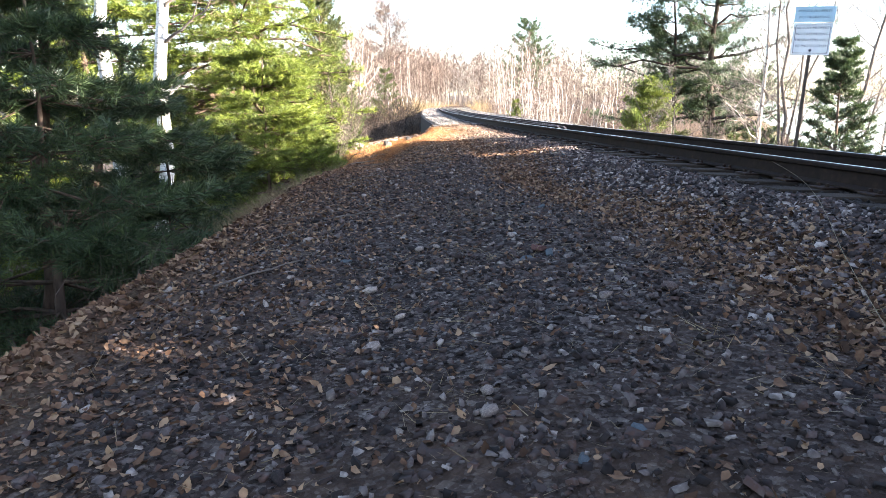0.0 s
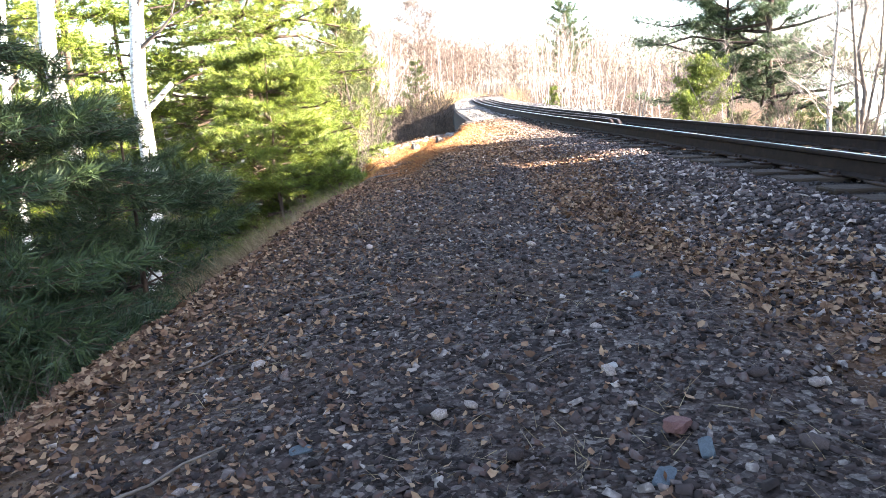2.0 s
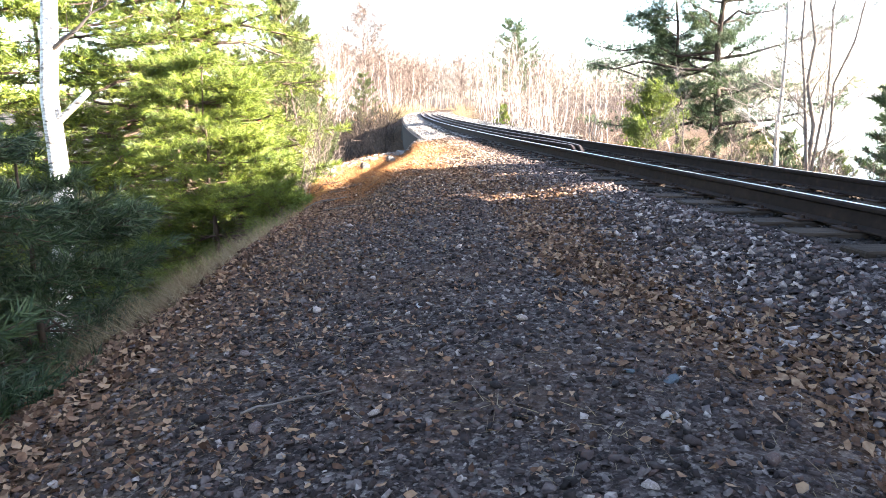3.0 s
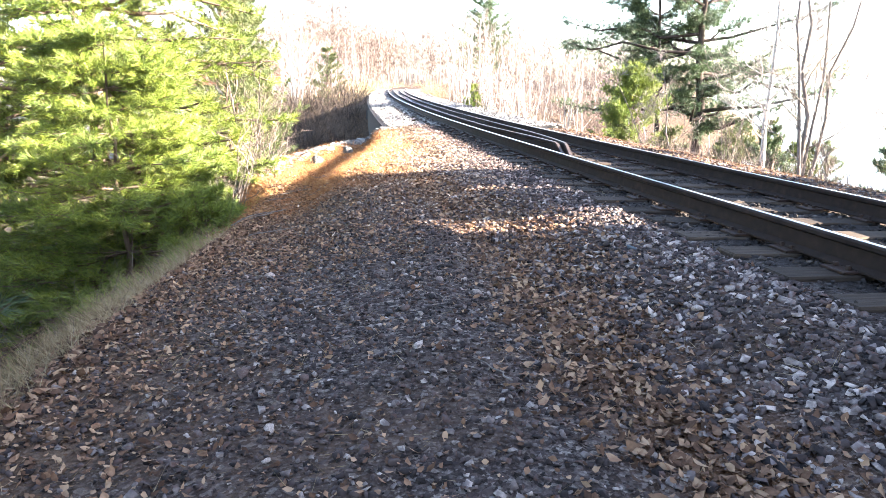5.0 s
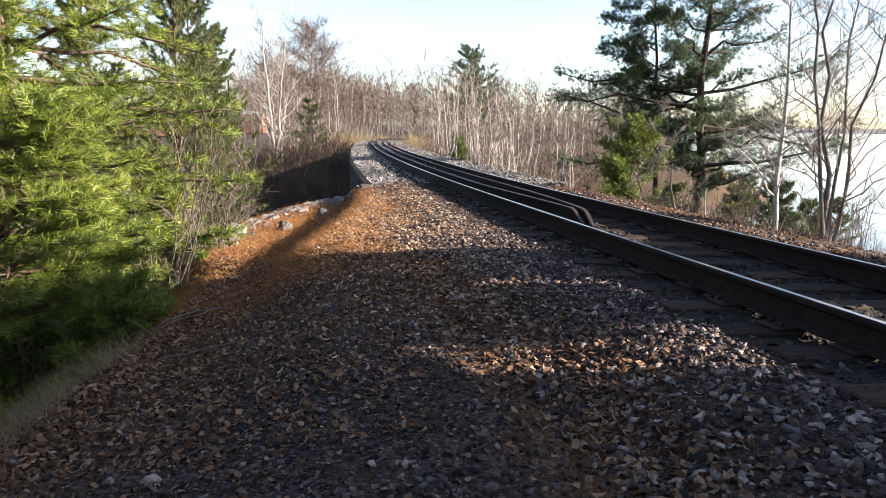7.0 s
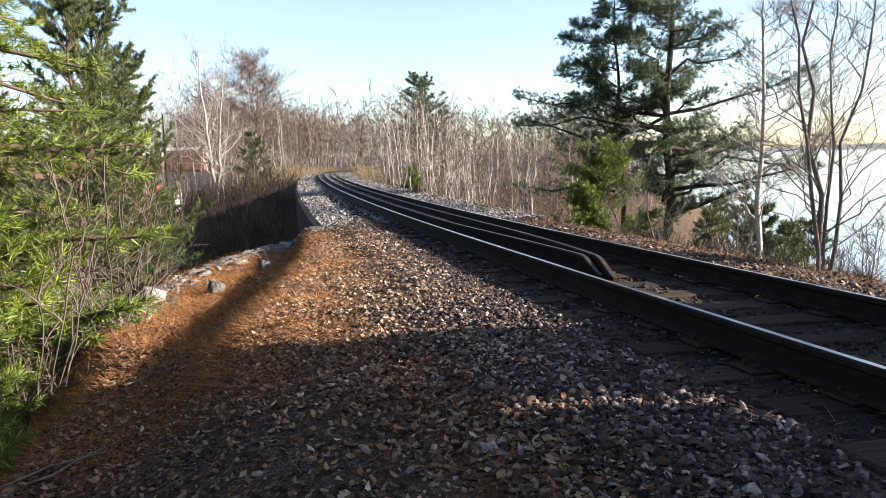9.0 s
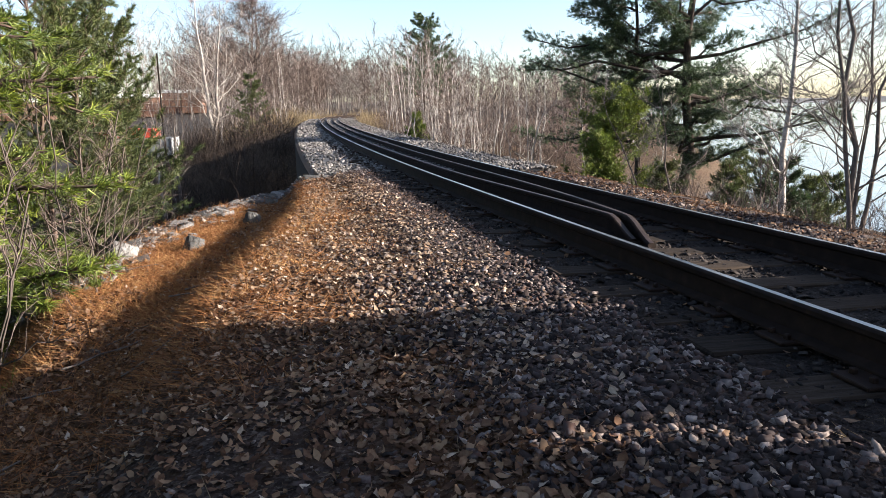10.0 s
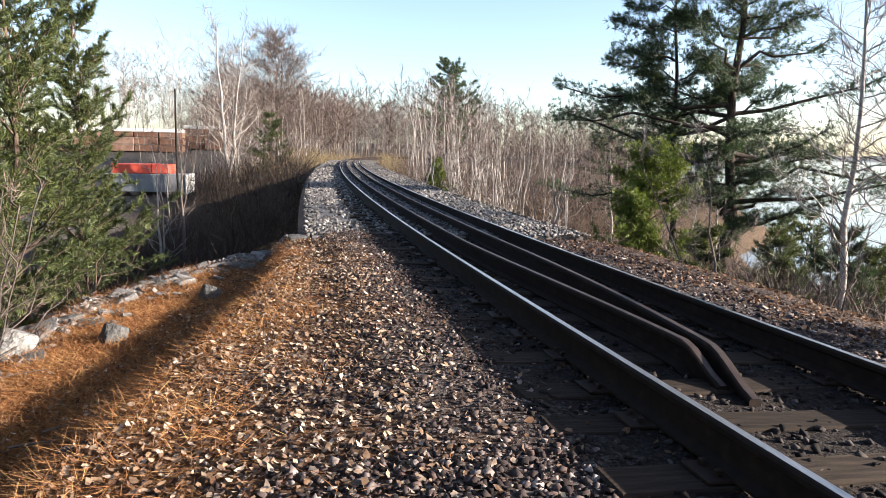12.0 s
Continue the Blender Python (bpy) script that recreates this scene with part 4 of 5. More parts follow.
def woods(name, spots, label, seed, height=(9, 13), limbs=9, twigs=16, stem=0.06, w=0.016, twigmat=None, stemmat=None, spread=0.26):
    """Many far leafless trees as one mass of stems, limbs and twigs."""
    np.random.seed(seed)
    root = tagged(new(name), label, "woods", kind="stuff")
    spots = np.asarray(spots, float)
    n = len(spots)
    base = np.stack([spots[:, 0], spots[:, 1], land(spots[:, 0], spots[:, 1]) - 0.3], axis=1)
    h = np.random.uniform(*height, n)
    top = base + np.stack([np.random.normal(size=n) * 0.5, np.random.normal(size=n) * 0.5, h * 0.8], axis=1)
    s = Soup()
    for i in range(n):
        s.tube([base[i], (base[i] + top[i]) / 2 + np.random.normal(size=3) * 0.15, top[i]], [stem * np.random.uniform(0.6, 1.3), stem * 0.6, 0.01], 3)
    tagged(child(new("stems", s.mesh("stems", stemmat or PALEBARK)), root), kind="stuff")
    i = np.repeat(np.arange(n), limbs)
    t = np.random.uniform(0.25, 1.0, len(i))[:, None]
    a = base[i] + (top[i] - base[i]) * t
    d = np.random.normal(size=(len(i), 3)) * np.array([0.8, 0.8, 0.3]) + np.array([0, 0, 0.9])
    d /= np.linalg.norm(d, axis=1, keepdims=True)
    e = a + d * h[i][:, None] * spread * np.random.uniform(0.5, 1.15, (len(i), 1)) * (1.25 - 0.45 * t)
    j = np.repeat(np.arange(len(i)), twigs)
    q = np.random.uniform(0.15, 1.0, len(j))[:, None]
    a2 = a[j] + (e[j] - a[j]) * q
    d2 = d[j] + np.random.normal(size=(len(j), 3)) * 0.65
    d2 /= np.linalg.norm(d2, axis=1, keepdims=True)
    e2 = a2 + d2 * h[i][j][:, None] * spread * np.random.uniform(0.12, 0.42, (len(j), 1))
    st, en = np.concatenate([a, a2]), np.concatenate([e, e2])
    ww = np.concatenate([np.full(len(a), w * 1.7), np.random.uniform(0.5, 1.1, len(a2)) * w])
    tagged(child(new("crown", slivers("crown", st, en, ww, twigmat or TWIGS)), root), kind="stuff")


def wood_spots(n, x0, x1, y0, y1, seed, keep):
    rng = random.Random(seed)
    out = []
    while len(out) < n:
        x, y = rng.uniform(x0, x1), rng.uniform(y0, y1)
        if keep(x, y):
            out.append((x, y))
    return out


def off_track(x, y, gap):
    return abs(x - float(spline(y))) > gap and x < float(shore(y)) - 2.5


# distance haze is put into colour: pale twig material on stems or crowns
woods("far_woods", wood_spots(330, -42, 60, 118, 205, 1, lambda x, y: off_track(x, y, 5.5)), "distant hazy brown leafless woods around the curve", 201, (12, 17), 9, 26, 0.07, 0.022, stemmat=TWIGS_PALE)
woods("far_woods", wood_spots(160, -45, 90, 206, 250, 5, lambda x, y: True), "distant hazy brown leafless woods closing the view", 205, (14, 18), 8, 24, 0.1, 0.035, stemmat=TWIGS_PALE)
woods("far_woods", wood_spots(150, -12, 34, 150, 205, 6, lambda x, y: abs(x - float(spline(y))) > 3.6 + (y - 150) * -0.03), "distant brown leafless woods at the bend, paled as haze", 206, (8, 13), 9, 26, 0.06, 0.024, TWIGS_PALE, TWIGS_PALE)
woods("far_woods", wood_spots(110, -9, 12, 205, 222, 7, lambda x, y: True), "dense distant leafless woods closing the bend, paled as haze", 207, (11, 15), 10, 26, 0.08, 0.035, TWIGS_PALE, TWIGS_PALE, spread=0.3)
woods("far_woods", wood_spots(150, -22, 2, 98, 132, 8, lambda x, y: x < 1.0 - (y - 98) * 0.02 and x > -9 - (y - 98) * 0.45), "tall reddish-brown leafless woods beyond the ravine", 208, (8.0, 12.0), 10, 30, 0.06, 0.017, stemmat=TWIGS_PALE, spread=0.28)
woods("far_woods", wood_spots(90, 6, 40, 108, 140, 9, lambda x, y: x > float(spline(y)) + 4 or y > 122), "tall brown leafless woods around the bend", 209, (4.5, 7.5), 10, 28, 0.06, 0.018, stemmat=TWIGS_PALE, spread=0.28)
woods("far_woods", wood_spots(170, -75, -10, 98, 135, 2, lambda x, y: x < -9 - (y - 98) * 0.1), "tall pale leafless woods behind the yard", 202, (13, 18), 9, 18, 0.055, 0.015, TWIGS_PALE, spread=0.2)
woods("far_woods", wood_spots(240, 3, 60, 44, 125, 3, lambda x, y: off_track(x, y, 4.6)), "brown leafless thicket beside the track", 203, (3.6, 7.4), 9, 26, 0.025, 0.008, stemmat=TWIGS_PALE)
woods("far_woods", wood_spots(120, -14, 0, 60, 120, 4, lambda x, y: abs(x - float(spline(y))) > 4.2), "brown leafless thicket beyond the ravine", 204, (4, 10), 10, 28, 0.03, 0.009, stemmat=TWIGS_PALE)


def brush(name, spots, label, seed, h=(0.5, 1.5), per=14, w=0.004, mat=None):
    np.random.seed(seed)
    spots = np.repeat(np.asarray(spots, float), per, axis=0) + np.random.normal(size=(len(spots) * per, 2)) * 0.16
    z = land(spots[:, 0], spots[:, 1])
    st = np.stack([spots[:, 0], spots[:, 1], z - 0.03], axis=1)
    d = np.random.normal(size=st.shape) * np.array([0.45, 0.45, 0.2]) + np.array([0, 0, 1.0])
    e = st + d * np.random.uniform(*h, (len(st), 1))
    mid = st + (e - st) * np.random.uniform(0.3, 0.9, (len(st), 1))
    e2 = mid + (d + np.random.normal(size=st.shape) * 0.7) * np.random.uniform(0.15, 0.45, (len(st), 1)) * h[1]
    me = slivers(name, np.concatenate([st, mid]), np.concatenate([e, e2]), np.full(2 * len(st), w), mat or TWIGS)
    tagged(new(name, me), label, "brush", kind="stuff")


brush("undergrowth", wood_spots(900, 3.5, 16, 27, 62, 11, lambda x, y: x > float(spline(y)) + 2.5 and x < float(shore(y)) - 2), "brown tangled undergrowth between the birches", 301, (0.5, 1.6), 14, 0.006)
# ravine shade is carried by this brush's darker twig colour
brush("undergrowth", wood_spots(620, -9, -1.0, 24, 56, 12, lambda x, y: x < float(spline(y)) - 2.7), "bare brush in the ravine, darkened as shade", 302, (0.5, 1.9), 16, 0.008, TWIGS_SHADED)
brush("undergrowth", wood_spots(170, -5, -2.0, 3, 21, 13, lambda x, y: True), "thin bare brush under the pines", 303, (0.12, 0.4), 7, 0.002, TWIGS)
brush("undergrowth", wood_spots(800, 5.5, 21, 9, 38, 14, lambda x, y: x > float(spline(y)) + 2.7 and x < float(shore(y)) - 0.5), "brown weeds and brush on the lake bank", 304, (0.15, 0.6), 12, 0.004)
brush("undergrowth", wood_spots(500, -8, 5, 58, 110, 15, lambda x, y: abs(x - float(spline(y))) > 2.7), "tawny grass and brush along the far track", 305, (0.4, 1.2), 12, 0.012, DRYGRASS)


# ---- sign ----
def text_mesh(body, size):
    cu = bpy.data.curves.new("lettering", 'FONT')
    cu.body, cu.size, cu.align_x, cu.align_y, cu.extrude, cu.resolution_u = body, size, 'CENTER', 'CENTER', 0.0015, 2
    ob = bpy.data.objects.new("lettering", cu)
    scene.collection.objects.link(ob)
    bpy.context.view_layer.update()
    me = bpy.data.meshes.new_from_object(ob.evaluated_get(bpy.context.evaluated_depsgraph_get()))
    bpy.data.objects.remove(ob)
    me.materials.clear()
    me.materials.append(SIGN_INK)
    return me


def build_sign():
    root = thing("warning_sign", ground_at(5.68, 11.1), "white and blue no-trespassing signs on a leaning steel post", "sign")
    root.rotation_euler = (0, radians(2.5), radians(-24))
    bm = bmesh.new()
    box(bm, 0.05, 0.03, 2.35, (0, 0.02, 0.95), 0.004)
    part("post", bm, POSTM, root)
    for w, h, z, mat, name, lines, sz in ((0.54, 0.48, 1.78, SIGN_WHITE, "lower_plate", ("RAILWAY PROPERTY", "NO TRESPASSING", "TRESPASSERS WILL", "BE PROSECUTED"), 0.057),
                                          (0.56, 0.23, 2.15, SIGN_BLUE, "upper_plate", ("PRIVATE PROPERTY", "NO TRESPASSING"), 0.054)):
        bm = bmesh.new()
        box(bm, w, 0.006, h, (0, 0, 0), 0.002)
        plate = part(name, bm, mat, root, "white enamel plate with dark lettering" if mat is SIGN_WHITE else "faded blue plate with dark lettering")
        plate.location = (0, -0.01, z)
        for i, line in enumerate(lines):
            o = child(new("lettering", text_mesh(line, sz)), plate)
            o.matrix_basis = pose(0, -0.0055, (len(lines) - 1) * 0.045 - i * 0.09 + (0.03 if len(lines) > 2 else 0), 90, 0, 0)
        if len(lines) > 2:
            bm = bmesh.new()
            for sx, sz2, at in ((w - 0.06, 0.008, (0, 0, h / 2 - 0.03)), (w - 0.06, 0.008, (0, 0, -h / 2 + 0.03)), (0.008, h - 0.06, (w / 2 - 0.03, 0, 0)), (0.008, h - 0.06, (-w / 2 + 0.03, 0, 0))):
                box(bm, sx, 0.003, sz2, (at[0], -0.0045, at[2]))
            part("border", bm, SIGN_INK, plate)
            bm = bmesh.new()
            bmesh.ops.create_cone(bm, cap_ends=True, segments=12, radius1=0.022, radius2=0.022, depth=0.004, matrix=pose(0, -0.006, -h / 2 + 0.07, 90))
            part("emblem", bm, SIGN_INK, plate)


build_sign()


# ---- the yard beyond the ravine ----
def lumber_stack(x, y, length, height, depth, turn, label):
    root = thing("lumber_stack", ground_at(x, y), label, "lumber stack", "lumber stacks in the yard")
    root.rotation_euler = (0, 0, radians(turn))
    rng = random.Random(int(x * 10))
    n, rows = int(length / 2.4), 3
    for i in range(n):
        for r in range(rows):
            bm = bmesh.new()
            box(bm, 2.3, depth, height / rows - 0.08, (-length / 2 + 1.2 + i * 2.4 + rng.uniform(-.05, .05), rng.uniform(-.1, .1), height / rows * (r + 0.5)), 0.03)
            part("lumber_pack", bm, RUSTSTACK, root)
    bm = bmesh.new()
    box(bm, length, depth + 0.2, 0.36, (0, 0, height + 0.02), 0.05)
    part("cover", bm, WHITEPANEL, root, "pale weathered cover sheet")


lumber_stack(-22.0, 88.0, 9.6, 2.2, 2.4, 6, "long covered stack of reddish lumber bundles in the yard")
lumber_stack(-15.6, 92.0, 4.8, 2.4, 2.4, -4, "short covered stack of reddish lumber bundles in the yard")
lumber_stack(-30.5, 86.0, 7.2, 2.0, 2.4, 10, "covered stack of reddish lumber bundles behind trees")


def storage_trailer():
    root = thing("storage_trailer", ground_at(-12.1, 57.0), "grey storage trailer with white end and red load", "trailer")
    bm = bmesh.new()
    box(bm, 4.8, 2.2, 1.1, (0, 0, 0.75), 0.03)
    part("body", bm, GREYPANEL, root)
    for i in range(6):
        bm = bmesh.new()
        box(bm, 0.06, 0.03, 1.0, (-2.2 + i * 0.85, -1.112, 0.75))
        part("rib", bm, GREYPANEL, root)
    bm = bmesh.new()
    box(bm, 0.06, 2.3, 1.2, (2.45, 0, 0.7), 0.01)
    part("end_panel", bm, WHITEPANEL, root, "white painted end panel")
    bm = bmesh.new()
    box(bm, 3.4, 1.8, 0.6, (-0.3, 0, 1.6), 0.05)
    part("load", bm, REDM, root, "red painted crates")
    bm = bmesh.new()
    box(bm, 0.05, 1.82, 0.58, (0.4, 0, 1.6))
    part("divider", bm, POSTM, root)
    for sx in (-1.4, -0.6, 1.4):
        for sy in (-0.95, 0.95):
            bm = bmesh.new()
            bmesh.ops.create_cone(bm, cap_ends=True, segments=14, radius1=0.36, radius2=0.36, depth=0.24, matrix=pose(sx, sy, 0.34, 90))
            part("wheel", bm, POSTM, root)


storage_trailer()


def utility_pole(x, y, h):
    root = thing("utility_pole", ground_at(x, y), "grey wooden utility pole at the yard's edge", "pole", "poles of the yard")
    s = Soup()
    s.tube([(0, 0, -0.5), (0, 0, h / 2), (0.03, 0, h)], [0.065, 0.055, 0.045], 8)
    child(new("shaft", s.mesh("shaft", TIMBER)), root)


utility_pole(-9.2, 52.0, 6.4)


# ---- rocks, stones, leaves, grass ----
ICO_V = np.array([(0, 0, -1), (.72, -.53, -.45), (-.28, -.85, -.45), (-.89, 0, -.45), (-.28, .85, -.45), (.72, .53, -.45), (.28, -.85, .45), (-.72, -.53, .45), (-.72, .53, .45), (.28, .85, .45), (.89, 0, .45), (0, 0, 1)])
ICO_F = np.array([(0, 1, 2), (1, 0, 5), (0, 2, 3), (0, 3, 4), (0, 4, 5), (1, 5, 10), (2, 1, 6), (3, 2, 7), (4, 3, 8), (5, 4, 9), (1, 10, 6), (2, 6, 7), (3, 7, 8), (4, 8, 9), (5, 9, 10), (6, 10, 11), (7, 6, 11), (8, 7, 11), (9, 8, 11), (10, 9, 11)])


CUBE_V = np.array([(-.8, -.7, -.8), (.8, -.8, -.7), (.7, .8, -.8), (-.8, .7, -.7), (-.7, -.7, .7), (.7, -.6, .8), (.8, .7, .7), (-.6, .8, .8)])
CUBE_F = np.array([(4, 5, 6), (4, 6, 7), (0, 1, 5), (0, 5, 4), (1, 2, 6), (1, 6, 5), (2, 3, 7), (2, 7, 6), (3, 0, 4), (3, 4, 7)])


def rock_mesh(name, rng, mat, flat=0.65, rough=0.25):
    v = ICO_V * np.array([1, 0.8, flat]) * (1 + np.random.uniform(-rough, rough, (12, 1)))
    return mesh_of(name, v, ICO_F, (mat,))


def boulder(seed):
    np.random.seed(seed)
    bm = bmesh.new()
    bmesh.ops.create_icosphere(bm, subdivisions=3, radius=1.0)
    for v in bm.verts:
        p = v.co.copy()
        k = 1 + 0.35 * noise.noise(p * 1.1 + Vector((seed, 0, 0))) + 0.12 * noise.noise(p * 3.1 + Vector((0, seed, 0)))
        q = p * k
        v.co = Vector((max(-.8, min(.85, q.x)), max(-.75, min(.7, q.y)) * 0.85, max(-.6, min(.62, q.z)) * 0.75))
    me = bpy.data.meshes.new("rock")
    bm.to_mesh(me)
    bm.free()
    me.materials.append(RIPRAP)
    return me


def rocks():
    kinds = [boulder(k) for k in range(5)]
    rng = random.Random(5)
    line = [(-2.35, 16.9), (-2.3, 17.8), (-2.2, 18.6), (-2.25, 19.4), (-2.0, 20.3), (-1.5, 21.2), (-0.95, 22.0), (-0.5, 22.6)]
    for k in range(230):
        i = rng.randrange(len(line) - 1)
        t = rng.random()
        x = line[i][0] * (1 - t) + line[i + 1][0] * t + rng.gauss(0, 0.34)
        y = line[i][1] * (1 - t) + line[i + 1][1] * t + rng.gauss(0, 0.25)
        s = rng.choice((0.03, 0.04, 0.055, 0.07, 0.09, 0.12))
        ob = tagged(new("pale_rock", kinds[k % 5]), "pale grey riprap rock on the rim of the ravine", "rock", "riprap rocks")
        ob.matrix_world = pose(*ground_at(x, y, s * 0.22), rng.uniform(-20, 20), rng.uniform(-20, 20), rng.uniform(0, 360)) @ Matrix.Diagonal((s * 1.4, s * 1.1, s * 0.7, 1))
    for x, y, s in ((-1.45, 17.8, 0.12), (-0.97, 19.4, 0.12), (-2.2, 17.7, 0.17)):
        ob = tagged(new("pale_rock", kinds[1]), "upright pale grey rock in straw-coloured grass", "rock", "riprap rocks")
        ob.matrix_world = pose(*ground_at(x, y, s * 0.4), 0, 25, 40) @ Matrix.Diagonal((s, s, s * 1.7, 1))


rocks()


def turned(n, tilt):
    """n random turning matrices, upright to within tilt radians."""
    a, b, c = np.random.uniform(0, 2 * np.pi, n), np.random.normal(size=n) * tilt, np.random.normal(size=n) * tilt
    ca, sa, cb, sb, cc, sc = np.cos(a), np.sin(a), np.cos(b), np.sin(b), np.cos(c), np.sin(c)
    z = np.zeros(n)
    o = np.ones(n)
    ra = np.stack([np.stack([ca, -sa, z], 1), np.stack([sa, ca, z], 1), np.stack([z, z, o], 1)], 1)
    rb = np.stack([np.stack([o, z, z], 1), np.stack([z, cb, -sb], 1), np.stack([z, sb, cb], 1)], 1)
    rc = np.stack([np.stack([cc, z, sc], 1), np.stack([z, o, z], 1), np.stack([-sc, z, cc], 1)], 1)
    return ra @ rb @ rc


def lay(name, x, y, size, tmpl_v, tmpl_f, mat, label, category, tilt=0.5, sink=0.2, jitter=0.25, squash=(0.7, 1.3), keep_out=None):
    n = len(x)
    z = land(x, y) + micro(x, y)
    R = turned(n, tilt)
    k = len(tmpl_v)
    v = tmpl_v[None] * (1 + np.random.uniform(-jitter, jitter, (n, k, 1))) * np.random.uniform(*squash, (n, 1, 3))
    v = np.einsum('nij,nkj->nki', R, v) * size[:, None, None]
    v += np.stack([x, y, z + size * sink], 1)[:, None, :]
    f = (tmpl_f[None] + (np.arange(n) * k)[:, None, None]).reshape(-1, 3)
    me = mesh_of(name, v.reshape(-1, 3), f, (mat,))
    return tagged(new(name, me), label, category, kind="stuff")


def clear_of_ties(x, y):
    """True where no rail stands, and only in the gaps between ties."""
    u = x - spline(y)
    return (np.abs(np.abs(u) - GAUGE / 2) > 0.1)


def stones():
    np.random.seed(77)
    shape = CUBE_V * np.array([1, 0.75, 0.42])

    def field(n, u0, u1, y0, y1, s0, s1, name, label, mat=None):
        y = np.random.uniform(y0, y1, n)
        x = spline(y) - np.random.uniform(u0, u1, n)
        ok = clear_of_ties(x, y) & (x > -2.0) & ~((y > 11.5) & (np.random.rand(n) < 0.92 * smooth01(-x, -0.9, 0.5)))
        x, y = x[ok], y[ok]
        s = np.random.uniform(0, 1, len(x))**2 * (s1 - s0) + s0
        lay(name, x, y, s, shape, CUBE_F, mat or STONES, label, "ballast stones", 0.45, 0.25, 0.38, (0.6, 1.35))
    field(19000, 1.3, 2.6, 0.8, 14.5, 0.011, 0.03, "ballast", "dark grey crushed ballast sloping from the track")
    field(31000, 2.3, 5.6, 0.6, 11.0, 0.006, 0.021, "path_gravel", "small mixed gravel trodden into the path", STONES_PATH)
    field(21000, 1.2, 4.1, 11.0, 22.5, 0.007, 0.022, "path_gravel", "mixed sunlit gravel beside the track")
    field(9000, -1.3, 1.3, 4.0, 22.0, 0.013, 0.03, "ballast", "ballast between the ties, darkened as shade", STONES_SHADED)
    field(4500, -2.3, -0.9, 9.0, 26.0, 0.013, 0.032, "ballast", "grey ballast on the lake side of the track")
    for side in (-1, 1):
        y = np.random.uniform(2.0, 24.0, 3000)
        x = spline(y) + side * GAUGE / 2 + np.random.uniform(-0.1, 0.1, 3000)
        lay("ballast", x, y, np.random.uniform(0.012, 0.022, 3000), shape, CUBE_F, STONES_SHADED, "ballast packed under the rail, darkened as shade", "ballast stones", 0.3, 0.4, 0.3, (0.8, 1.2))
    y = np.random.uniform(16.3, 22.6, 5200)
    x = np.interp(y, [16.3, 17.8, 19.4, 20.3, 21.2, 22.0, 22.6], [-2.45, -2.35, -2.3, -2.0, -1.5, -0.95, -0.5]) + np.random.normal(size=5200) * 0.2 - 0.08
    lay("rubble", x, y, 0.012 + 0.05 * np.random.uniform(0, 1, 5200)**3, shape, CUBE_F, STONES_PALE, "pale grey broken rubble along the rim of the ravine", "rubble", 0.6, 0.3, 0.35)
    np.random.seed(78)
    n = 9000
    y = 22.0 + 62 * np.random.uniform(0, 1, n)**1.7
    x = spline(y) - np.random.uniform(-2.2, 2.2, n)
    ok = clear_of_ties(x, y)
    x, y = x[ok], y[ok]
    s = np.random.uniform(0.022, 0.045, len(x)) * (1 + np.clip(y - 30, 0, 60) / 40)
    R = turned(len(x), 0.5)
    v = np.einsum('nij,nkj->nki', R, shape[None] * np.random.uniform(0.6, 1.35, (len(x), 8, 1))) * s[:, None, None]
    v += np.stack([x, y, np.full(len(x), 0.785)], 1)[:, None, :]
    f = (CUBE_F[None] + (np.arange(len(x)) * 8)[:, None, None]).reshape(-1, 3)
    tagged(new("ballast", mesh_of("ballast", v.reshape(-1, 3), f, (STONES_PALE,))), "pale ballast bed on the bridge", "ballast stones", kind="stuff")


stones()


